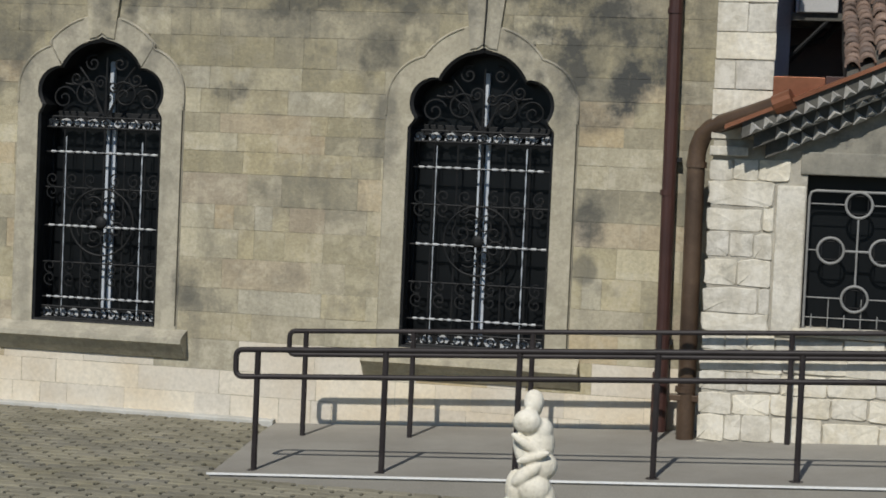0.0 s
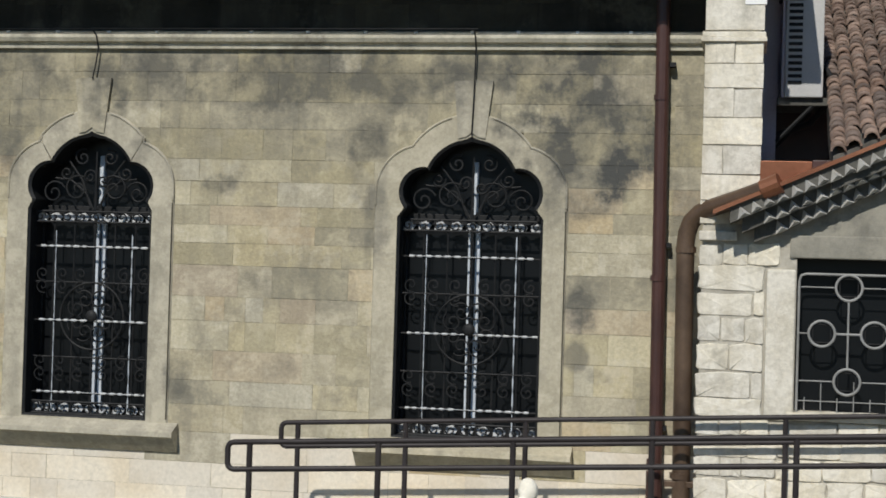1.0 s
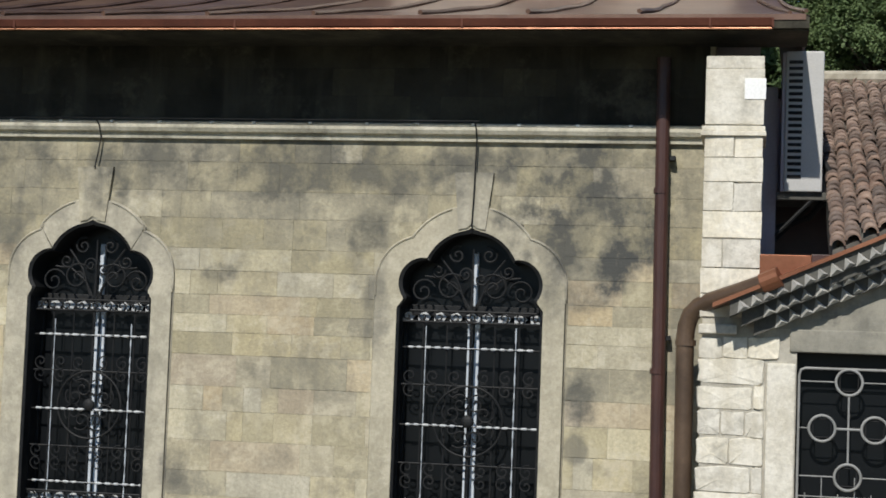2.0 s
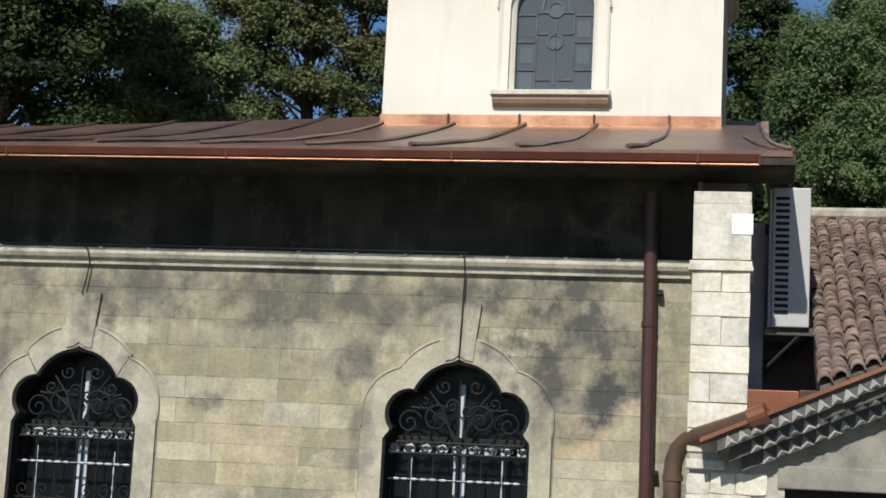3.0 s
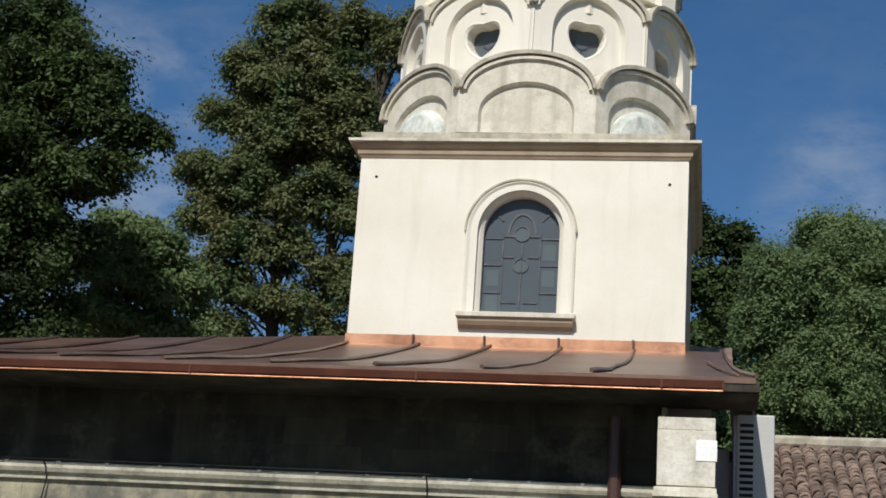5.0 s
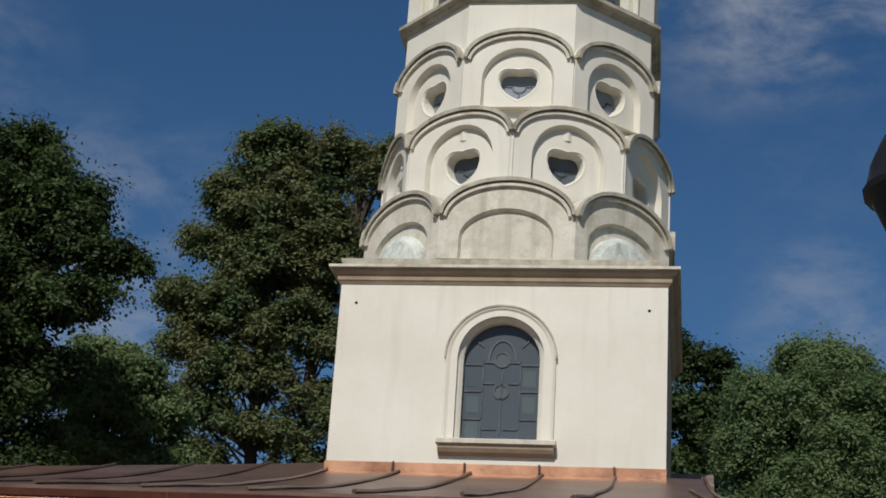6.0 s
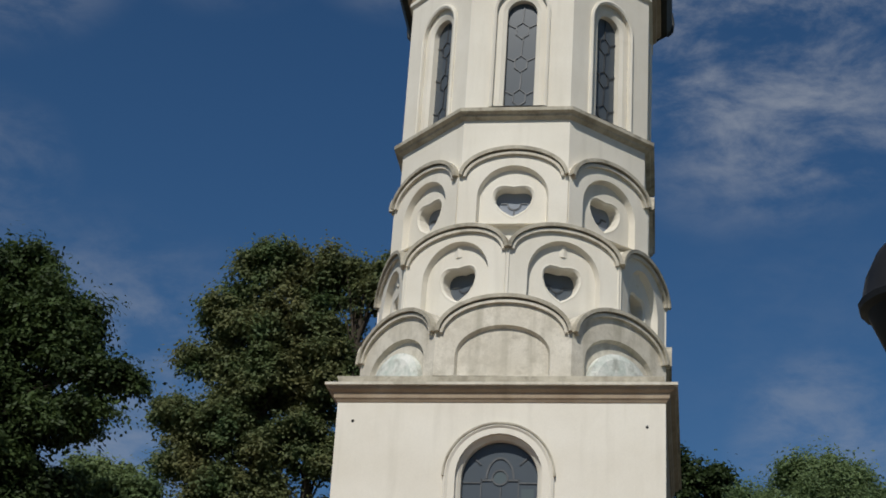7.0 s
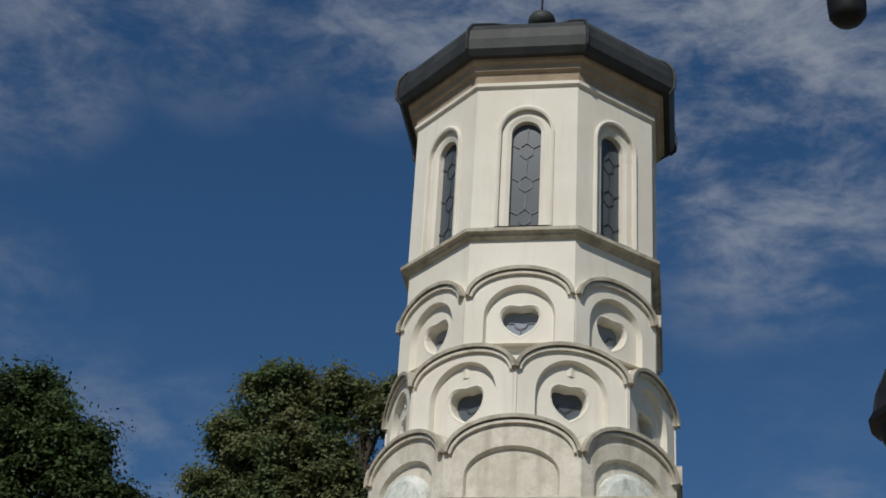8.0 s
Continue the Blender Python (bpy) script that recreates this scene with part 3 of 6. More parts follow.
def church_window(i, cx, w, z0):
    f = Face((cx, WALL, 0), (1, 0, 0))
    k = w / 0.675
    hole = lobed(w, z0, 2.82, (0.435 * k, 3.05, 0.232), (0.415 * k, 3.265), (3.09, 0.448), 3.565)
    hole_in = lobed(w - 0.025, z0 + 0.02, 2.82, (0.42 * k, 3.05, 0.212), (0.40 * k, 3.24), (3.09, 0.42), 3.52)
    outer = lobed(w + 0.205, z0 - 0.05, 2.86, (w - 0.225, 3.05, 0.43), (0.545 * k, 3.475), (3.10, 0.66), 0, 0)
    outer_b = lobed(w + 0.22, z0 - 0.05, 2.86, (w - 0.225, 3.05, 0.445), (0.555 * k, 3.488), (3.10, 0.675), 0, 0)
    win = empty("window_%d" % (i + 1), (cx, WALL, z0), "tall lobed church window behind a black scrolled iron grille", "window", "lobed church windows", "structure")
    part("surround", lofted(f, [(outer_b, -0.06), (outer_b, 0.002), (outer, 0.022), (shift(outer, 0, 0), 0.026), (hole, 0.026)]), "trim", win, "carved limestone surround")
    # shade inside the recess is put into the reveal's black colour
    part("reveal", lofted(f, [(hole, 0.0258), (hole_in, 0.010), (hole_in, -0.34)]), "iron", win, "window reveal with recess shade in its black")
    up = [p for p in outer if p.y > 2.90]
    up.sort(key=lambda p: math.atan2(p.y - 2.80, p.x))
    for s in (-1, 1):
        side = [p for p in up if p.x * s > 0.17]
        part("roll_moulding", rod([f.at(p.x, p.y, 0.026) for p in side], 0.012, 6), "trim", win)
    part("open_joint", boxed(cx + w + 0.196, cx + w + 0.206, WALL - 0.0275, WALL - 0.01, z0 + 0.02, 2.90), "soot_shade", win, "dark open joint")
    # keystone
    bm = bmesh.new()
    q = [(-0.125, 3.545), (-0.05, 3.56), (0, 3.60), (0.05, 3.56), (0.125, 3.545), (0.185, 4.07), (-0.175, 4.07)]
    a = [bm.verts.new(f.at(x, z, -0.04)) for x, z in q]
    b = [bm.verts.new(f.at(x, z, 0.040)) for x, z in q]
    bm.faces.new(a)
    bm.faces.new(b)
    for j in range(len(q)):
        bm.faces.new((a[j], a[(j + 1) % 7], b[(j + 1) % 7], b[j]))
    part("keystone", bm, "trim", win)
    # sill
    sx = w + 0.32
    bm = prism(bmesh.new(), [(WALL + 0.25, z0 + 0.01), (WALL - 0.01, z0 - 0.01), (WALL - 0.18, z0 - 0.085), (WALL - 0.185, z0 - 0.13), (WALL - 0.15, z0 - 0.15), (WALL - 0.09, z0 - 0.22), (WALL - 0.03, z0 - 0.28), (WALL + 0.03, z0 - 0.30), (WALL + 0.25, z0 - 0.28)], cx - sx, cx + sx)
    part("window_sill", bm, "trim", win, "moulded limestone sill")
    # wooden frame behind the grille
    y0, y1 = WALL + 0.26, WALL + 0.31
    fr = part("window_frame", boxed(cx - 0.055, cx - 0.012, y0, y1, z0 + 0.02, 2.76, bevel=0.006), "frame", win, "grey-blue painted wooden casements")
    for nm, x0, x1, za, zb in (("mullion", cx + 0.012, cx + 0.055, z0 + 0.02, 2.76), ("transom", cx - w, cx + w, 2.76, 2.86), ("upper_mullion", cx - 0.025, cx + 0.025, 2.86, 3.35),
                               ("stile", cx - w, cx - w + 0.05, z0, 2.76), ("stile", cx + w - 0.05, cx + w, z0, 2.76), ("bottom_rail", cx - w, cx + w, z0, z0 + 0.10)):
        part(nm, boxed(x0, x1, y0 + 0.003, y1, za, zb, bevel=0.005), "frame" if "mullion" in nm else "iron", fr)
    bm = bmesh.new()
    vs = [bm.verts.new((cx + p.x, WALL + 0.30, p.y)) for p in hole]
    bm.faces.new(vs)
    part("pane", bm, "glass_dark", win, "dark window glass")
    # dark sheet added for the unlit room behind the pane
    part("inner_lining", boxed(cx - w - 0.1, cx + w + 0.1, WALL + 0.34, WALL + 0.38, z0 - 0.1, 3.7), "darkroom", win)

    # grille
    yg = WALL + 0.12
    g = empty("window_grille", (cx, yg, z0 + 0.02), "black wrought-iron window grille with scrolls and rosette", "grille", "window grilles")
    for z in (2.46, 2.12, 1.75, 1.40, 1.06):
        part("cross_bar", rod([(cx - w, yg, z), (cx + w, yg, z)], 0.009, 6), "iron", g)
    for u in (-0.66, -0.33, 0.0, 0.33, 0.66):
        part("upright_bar", rod([(cx + u * w, yg + 0.012, z0 + 0.02), (cx + u * w, yg + 0.012, 2.74)], 0.009 if u else 0.014, 6), "iron", g)
    for u in (-0.97, 0.97):
        part("edge_bar", boxed(cx + u * w - 0.012, cx + u * w + 0.012, yg - 0.01, yg + 0.015, z0 + 0.02, 2.84), "iron", g)
    # sun glints on the twisted iron, put into pale beaded lengths
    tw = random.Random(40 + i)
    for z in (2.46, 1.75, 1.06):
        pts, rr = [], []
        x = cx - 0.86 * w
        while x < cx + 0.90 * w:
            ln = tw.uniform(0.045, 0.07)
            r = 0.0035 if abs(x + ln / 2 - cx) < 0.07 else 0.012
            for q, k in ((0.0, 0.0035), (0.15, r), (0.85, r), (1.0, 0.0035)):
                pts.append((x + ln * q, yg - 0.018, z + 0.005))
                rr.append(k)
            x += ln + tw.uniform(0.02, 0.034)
        part("twisted_bar", rod(pts, rr, 6), "twist", g, "twisted bar with sun glints in its pale colour")
    # glints on the uprights, put into thin grey beads
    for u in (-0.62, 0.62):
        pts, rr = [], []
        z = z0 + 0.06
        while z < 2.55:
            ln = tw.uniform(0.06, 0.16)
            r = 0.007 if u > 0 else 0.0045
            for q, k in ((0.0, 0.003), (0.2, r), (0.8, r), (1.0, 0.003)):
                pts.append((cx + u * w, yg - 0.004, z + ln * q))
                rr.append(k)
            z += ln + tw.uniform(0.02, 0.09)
        part("twisted_bar", rod(pts, rr, 6), "frame", g, "upright twisted bar with glints in its greyish colour")
    # band of little pointed arches, top and bottom
    for zb, h in ((2.70, 0.10), (z0 + 0.02, 0.11)):
        for dz in (0, h):
            part("band_bar", rod([(cx - w, yg, zb + dz), (cx + w, yg, zb + dz)], 0.011, 6), "iron", g)
        n = 9
        for j in range(n):
            ux = cx - w + (j + 0.5) * 2 * w / n
            part("band_scroll", rod([(x, yg - 0.004, z) for x, z in spiral(ux, zb + h / 2, 0.055, 1.2, j * 0.7)], 0.008, 5), "iron", g)
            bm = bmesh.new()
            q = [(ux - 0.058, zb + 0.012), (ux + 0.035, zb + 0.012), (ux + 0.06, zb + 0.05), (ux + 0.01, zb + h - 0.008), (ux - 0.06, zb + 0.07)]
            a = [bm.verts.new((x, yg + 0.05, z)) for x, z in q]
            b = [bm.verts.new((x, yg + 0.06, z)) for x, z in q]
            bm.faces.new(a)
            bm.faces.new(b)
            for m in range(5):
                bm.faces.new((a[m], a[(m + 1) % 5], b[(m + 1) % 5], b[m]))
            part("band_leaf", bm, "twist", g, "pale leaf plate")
    # rosette
    zc = 1.80
    part("rosette_ring", rod([(cx + 0.32 * math.cos(a * math.pi / 20), yg - 0.01, zc + 0.32 * math.sin(a * math.pi / 20)) for a in range(40)], 0.010, 6, True), "iron", g)
    bm = bmesh.new()
    bmesh.ops.create_uvsphere(bm, u_segments=12, v_segments=8, radius=0.06, matrix=Matrix.Translation((cx, yg - 0.02, zc)) @ Matrix.Diagonal((1, 0.5, 1, 1)))
    part("rosette_boss", bm, "iron", g)
    for a in range(4):
        for s in (1, -1):
            t = math.pi / 4 + a * math.pi / 2
            part("scroll", rod([(x, yg - 0.012, z) for x, z in spiral(cx + 0.17 * math.cos(t + 0.35 * s), zc + 0.17 * math.sin(t + 0.35 * s), 0.095, 1.4, t, s)], 0.008, 5), "iron", g)
    # S scrolls in rows
    for z in (2.20, 1.36, 2.08, 1.24):
        for u in (-0.82, -0.5, -0.2, 0.2, 0.5, 0.82):
            s = 1 if u > 0 else -1
            part("scroll", rod([(x, yg - 0.006, zz) for x, zz in spiral(cx + u * w, z, 0.07, 1.3, 1.2 * s, s)], 0.0075, 5), "iron", g)
    # fan of scrolls in the head
    for u, z, r, a, s in ((-0.30, 3.02, 0.14, 0.6, 1), (0.30, 3.02, 0.14, 2.5, -1), (-0.68, 2.98, 0.12, 0.4, 1), (0.68, 2.98, 0.12, 2.7, -1),
                          (-0.22, 3.32, 0.085, 1.2, 1), (0.22, 3.32, 0.085, 1.9, -1), (-0.48, 3.17, 0.07, 0.2, -1), (0.48, 3.17, 0.07, 2.9, 1), (-0.1, 3.14, 0.07, 0, 1), (0.12, 3.10, 0.06, 0, -1)):
        part("scroll", rod([(x, yg - 0.006, zz) for x, zz in spiral(cx + u * w, z, r, 1.5, a, s)], 0.010, 5), "iron", g)
    for s in (1, -1):
        part("stem", rod([(cx + s * 0.02, yg, 2.82), (cx + s * 0.16 * w, yg, 2.98), (cx + s * 0.40 * w, yg, 3.10), (cx + s * 0.66 * w, yg, 3.12)], 0.010, 6), "iron", g)
        part("stem", rod([(cx + s * 0.05, yg, 2.84), (cx + s * 0.22 * w, yg, 3.10), (cx + s * 0.46 * w, yg, 3.30)], 0.010, 6), "iron", g)
    part("head_spike", rod([(cx, yg, 2.82), (cx, yg, 3.38)], [0.016, 0.008], 6), "iron", g)
    return hole


for i, (cx, w, z0) in enumerate(WINDOWS):
    church_window(i, cx, w, z0)

# wall core behind the facing, left open at the windows
xs = [-9.6] + [v for cx, w, z0 in WINDOWS for v in (cx - w - 0.04, cx + w + 0.04)] + [-0.40]
for i in range(0, len(xs), 2):
    part("core", boxed(xs[i], xs[i + 1], WALL + 0.0008, WALL + 0.55, -0.05, 5.35), "mortar", nave)
for cx, w, z0 in WINDOWS:
    part("core", boxed(cx - w - 0.04, cx + w + 0.04, WALL + 0.0008, WALL + 0.55, -0.05, z0 - 0.05), "mortar", nave)
    part("core", boxed(cx - w - 0.04, cx + w + 0.04, WALL + 0.0008, WALL + 0.55, 3.60, 5.35), "mortar", nave)
    for s in (-1, 1):
        a, b = sorted((cx + s * (w - 0.13), cx + s * (w + 0.04)))
        part("core", boxed(a, b, WALL + 0.001, WALL + 0.30, 3.34, 3.60), "mortar", nave)

# near-black frieze: eave shade is in this colour along with the soot
part("frieze_bed", boxed(-9.6, -0.44, WALL - 0.0004, WALL + 0.02, 4.52, 5.30), "soot_shade", nave)
# string course
bm = prism(bmesh.new(), [(WALL + 0.04, 4.352), (WALL - 0.045, 4.352), (WALL - 0.05, 4.375), (WALL - 0.03, 4.38), (WALL - 0.03, 4.405), (WALL - 0.08, 4.415), (WALL - 0.10, 4.45), (WALL - 0.10, 4.475), (WALL - 0.065, 4.49), (WALL - 0.055, 4.515), (WALL + 0.04, 4.53)], -9.6, -0.44)
part("string_course", bm, "string", nave, "moulded stone string course")
rng = random.Random(5)
for j in range(14):
    x = -7.6 + j * 0.5 + rng.uniform(-0.05, 0.05)
    part("clip", boxed(x - 0.015, x + 0.015, WALL - 0.085, WALL - 0.06, 4.495, 4.515), "edge", nave, "small pale cable clip")
# cable that runs down to the window tips
cable = empty("cable", (-2.54, WALL - 0.05, 3.5), "thin black cable down the wall", "cable")
for k, cx in enumerate((-6.215, -2.545)):
    b = 0.05 if k == 0 else 0.02
    end = 4.06 if k == 0 else 3.57
    part("wire", rod([(cx + 0.12 * b, WALL - 0.12, 4.53), (cx + b, WALL - 0.115, 4.47), (cx + b, WALL - 0.05, 4.36), (cx + 0.6 * b, WALL - 0.055, 3.9 if k else 4.2), (cx, WALL - 0.05, end)], 0.0075, 6), "iron", cable)
part("wire", rod([(-9.5, WALL - 0.10, 4.52), (-6.2, WALL - 0.115, 4.53), (-2.5, WALL - 0.12, 4.53)], 0.008, 6), "iron", cable)

# ---------------------------------------------------------------- buttress and end wall of the nave
buttress = empty("wall_buttress", (-0.2, FRONT, 0), "pale limestone buttress of large worn blocks", "buttress", kind="structure")
part("core", boxed(-0.43, 0.015, FRONT + 0.006, WALL + 0.6, -0.05, 5.0), "cement", buttress)
bm = bmesh.new()
box(bm, -0.485, 0.065, FRONT - 0.035, WALL + 0.1, 4.345, 4.385, 0.006)
box(bm, -0.475, 0.055, FRONT - 0.02, WALL + 0.1, 4.386, 4.43, 0.006)
part("band", bm, "quoin", buttress, "moulded band")
part("cap_slab", boxed(-0.452, 0.038, FRONT + 0.0, WALL + 0.3, 4.925, 5.035, bevel=0.008), "quoin", buttress)
part("white_patch", boxed(-0.125, 0.055, FRONT - 0.012, FRONT + 0.05, 4.66, 4.84, bevel=0.004), "plate", buttress, "bright white square plate")
end_wall = part("wall_end", boxed(-0.42, 0.0, WALL + 0.6, 24.0, -0.05, 5.4), "greywall", None, "shaded grey plastered end wall of the church", "structure")
tagged(end_wall, category="wall")
tagged(part("wall_back", boxed(-12.0, -0.42, 23.6, 24.0, -0.05, 5.5), "greywall", None, "plain rear wall of the church", "structure"), category="wall")
chapel = empty("side_block", (0.3, 16.2, 0), "grey plastered block with a copper-capped top", "building")
part("wall", boxed(0.0, 0.50, 16.2, 23.0, -0.05, 5.02), "greywall", chapel)
part("pier", boxed(0.0, 0.17, 15.40, 16.197, -0.05, 5.0), "greywall", chapel, "lilac-grey plastered pier")
part("lower_wall", boxed(0.503, 0.80, 16.2, 16.6, -0.05, 4.56), "greywall", chapel)
# dark sheet added over the grey wall to deepen its shade
part("cladding", boxed(0.172, 1.06, 16.18, 16.197, 3.30, 4.04), "pipe", chapel, "dark sheet added for the shade on the wall")
part("coping", boxed(-0.02, 0.54, 16.14, 23.0, 5.02, 5.12, bevel=0.01), "pipe", chapel, "brown metal coping")

# ---------------------------------------------------------------- copper roof
EAVE_Y, EAVE_Z = 13.955, 5.377


def roof_z(y):
    t = (y - EAVE_Y) / (21.5 - EAVE_Y)
    return EAVE_Z + 1.95 * (0.88 * t + 0.12 * t ** 3)


roof = empty("roof", (-4.0, EAVE_Y, EAVE_Z), "low brown copper roof with standing seams", "roof", kind="structure")
BACK = 21.75


def ridge_y(x):
    """The roof's ridge, which draws nearer to the eaves west of the tower."""
    return BACK if x > -0.6 else (22.7 if x > -5.0 else 22.7 + 0.45 * (x + 5.0))


ys = [EAVE_Y + (BACK - EAVE_Y) * i / 16 for i in range(17)]
HIP = 0.030
cols = [-12.5, -11.0, -9.5, -8.0, -6.5, -5.0, -3.6, -2.2, -0.8, -0.45, -0.2, None]
bm = bmesh.new()
top, low = [], []
for i in range(17):
    ra, rb = [], []
    for c in cols:
        yb = BACK if c is None else ridge_y(c)
        y = EAVE_Y + (yb - EAVE_Y) * i / 16
        x = 0.37 - HIP * (y - EAVE_Y) if c is None else c
        ra.append(bm.verts.new((x, y, roof_z(y))))
        rb.append(bm.verts.new((x, y, roof_z(y) - 0.05)))
    top.append(ra)
    low.append(rb)
for g, back in ((top, 0), (low, 1)):
    for a, b in zip(g, g[1:]):
        for j in range(len(cols) - 1):
            q = (a[j], a[j + 1], b[j + 1], b[j])
            bm.faces.new(q[::-1] if back else q)
for j in range(len(cols) - 1):
    bm.faces.new((top[0][j], low[0][j], low[0][j + 1], top[0][j + 1]))
    bm.faces.new((top[16][j], top[16][j + 1], low[16][j + 1], low[16][j]))
smooth(part("sheet", bm, "copper", roof), 30)
bm = bmesh.new()
for c, d in zip(cols[:-2], cols[1:-1]):
    bm.faces.new([bm.verts.new(q) for q in ((c, ridge_y(c), roof_z(ridge_y(c)) - 0.01), (c, 28.0, EAVE_Z), (d, 28.0, EAVE_Z), (d, ridge_y(d), roof_z(ridge_y(d)) - 0.01))])
part("rear_slope", bm, "copper", roof)
bm = bmesh.new()
r1 = [bm.verts.new((0.37 - HIP * (y - EAVE_Y), y, roof_z(y) - 0.004)) for y in ys]
r2 = [bm.verts.new((0.40, y, EAVE_Z - 0.02)) for y in ys]
for i in range(16):
    bm.faces.new((r1[i], r1[i + 1], r2[i + 1], r2[i]))
part("end_slope", bm, "copper", roof)
rng = random.Random(11)
for k in range(12):
    x = -1.02 - 0.985 * k
    pts = []
    for i in range(24):
        y = EAVE_Y + 0.10 + (ridge_y(x) - EAVE_Y - 0.12) * i / 23
        pts.append((x + 0.02 * math.sin(y * 1.7 + k), y, roof_z(y) + 0.022 + 0.006 * math.sin(y * 2.3 + k)))
    part("standing_seam", rod(pts, 0.024, 5), "copper", roof)
part("hip_seam", rod([(0.37 - HIP * (y - EAVE_Y), y, roof_z(y) + 0.025) for y in ys], 0.02, 6), "copper", roof)
part("hip_seam", rod([(0.24, EAVE_Y + 0.1, EAVE_Z + 0.03), (0.12, 17.0, roof_z(17.0) + 0.02), (-0.05, 19.5, roof_z(19.5) + 0.02)], 0.02, 5), "copper", roof)
# fascia and soffit are coloured near-black to hold the shade beneath the roof edge
part("fascia", boxed(-12.5, 0.40, EAVE_Y + 0.01, EAVE_Y + 0.04, EAVE_Z - 0.12, EAVE_Z - 0.005), "soot_shade", roof, "fascia with eave shade in its colour")
part("soffit", boxed(-12.5, 0.40, EAVE_Y + 0.04, WALL + 0.03, EAVE_Z - 0.135, EAVE_Z - 0.115), "soot_shade", roof, "soffit with eave shade in its colour")
part("verge", boxed(0.37, 0.40, EAVE_Y + 0.01, BACK, EAVE_Z - 0.05, EAVE_Z - 0.022), "copper", roof)
gutter = empty("gutter", (-4.0, EAVE_Y - 0.06, EAVE_Z - 0.1), "reddish copper gutter along the eaves", "gutter")
prof = [(EAVE_Y - 0.05, EAVE_Z - 0.05), (EAVE_Y - 0.05, EAVE_Z - 0.135), (EAVE_Y - 0.085, EAVE_Z - 0.142), (EAVE_Y - 0.108, EAVE_Z - 0.12), (EAVE_Y - 0.122, EAVE_Z - 0.060), (EAVE_Y - 0.112, EAVE_Z - 0.054), (EAVE_Y - 0.098, EAVE_Z - 0.115), (EAVE_Y - 0.08, EAVE_Z - 0.13), (EAVE_Y - 0.058, EAVE_Z - 0.125), (EAVE_Y - 0.058, EAVE_Z - 0.05)]
ends = [-12.5, -9.6, -6.72, -4.61, -2.55, -0.42, 0.10]
for a, b in zip(ends, ends[1:]):
    part("trough", prism(bmesh.new(), prof, a, b - 0.004), "copper_gutter", gutter)
    part("joint_strap", boxed(b - 0.014, b + 0.006, EAVE_Y - 0.1235, EAVE_Y - 0.10, EAVE_Z - 0.135, EAVE_Z - 0.058), "copper_gutter", gutter)
for k in range(14):
    x = -12.2 + 0.92 * k
    part("hanger", boxed(x - 0.015, x + 0.015, EAVE_Y - 0.056, EAVE_Y + 0.012, EAVE_Z - 0.10, EAVE_Z - 0.07), "iron", gutter)
# brighter copper puts the light on the gutter's bottom edge into the colour
part("bead", rod([(-12.5, EAVE_Y - 0.098, EAVE_Z - 0.144), (0.10, EAVE_Y - 0.098, EAVE_Z - 0.144)], 0.008, 8), "copper_new", gutter, "rolled copper bead with the lit edge in its colour")

# ---------------------------------------------------------------- tower
TX, TC = -2.672, 23.80
tower = empty("bell_tower", (TX, TC, 6.5), "cream stuccoed church tower with scalloped octagonal drum and dark cap", "tower")
H = 2.303
TF = Face((TX, TC - H, 0), (1, 0, 0))
WC = 0.03
tw_hole = shift(arch(0.53, 7.82, 8.98, 0.53), WC)
tw_mid = shift(arch(0.60, 7.78, 8.97, 0.60), WC)
tw_out = shift(arch(0.765, 7.76, 8.955, 0.755), WC)
part("front_wall", lofted(TF, [(rect(H, 6.6, 10.08), -0.3), (rect(H, 6.6, 10.08), 0.0), (shift(arch(0.68, 7.78, 8.955, 0.67), WC), 0.0), (shift(arch(0.68, 7.78, 8.955, 0.67), WC), -0.28)]), "stucco", tower, "cream stucco")
part("window_surround", lofted(TF, [(tw_out, 0.002), (tw_out, 0.035), (shift(arch(0.735, 7.76, 8.955, 0.725), WC), 0.055), (shift(arch(0.695, 7.77, 8.96, 0.69), WC), 0.03), (tw_mid, 0.028), (tw_mid, -0.03), (shift(arch(0.57, 7.8, 8.975, 0.57), WC), -0.05), (tw_hole, -0.09), (tw_hole, -0.22)]), "stucco", tower, "arched stepped surround")
roll = [(WC + 0.77 * math.cos(math.radians(a)), 8.955 + 0.76 * math.sin(math.radians(a))) for a in range(0, 181, 6)]
part("hood_roll", strip(TF, roll, 0.026, 0.004, 0.062), "mould", tower, "thin weathered roll over the arch")
bm = prism(bmesh.new(), [(TC - H + 0.2, 7.80), (TC - H - 0.02, 7.80), (TC - H - 0.16, 7.785), (TC - H - 0.17, 7.775), (TC - H - 0.17, 7.72), (TC - H - 0.13, 7.71), (TC - H + 0.2, 7.71)], TX + WC - 0.815, TX + WC + 0.805)
sill = part("window_sill", bm, "stucco_old", tower, "moulded cream sill")
bm = prism(bmesh.new(), [(TC - H + 0.2, 7.709), (TC - H - 0.135, 7.709), (TC - H - 0.125, 7.66), (TC - H - 0.09, 7.61), (TC - H - 0.02, 7.575), (TC - H + 0.2, 7.56)], TX + WC - 0.79, TX + WC + 0.78)
# brown here stands for the shadow on the sill's underside
part("sill_moulding", bm, "cornice", sill, "moulding under the sill, underside shade in its brown")
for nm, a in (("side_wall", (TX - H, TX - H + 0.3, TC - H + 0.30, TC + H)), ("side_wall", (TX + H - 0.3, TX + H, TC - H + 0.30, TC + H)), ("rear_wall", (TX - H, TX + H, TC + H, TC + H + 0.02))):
    # right wall gets the browner material: its shade is put into the colour
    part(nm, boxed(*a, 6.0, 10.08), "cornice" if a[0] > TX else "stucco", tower)


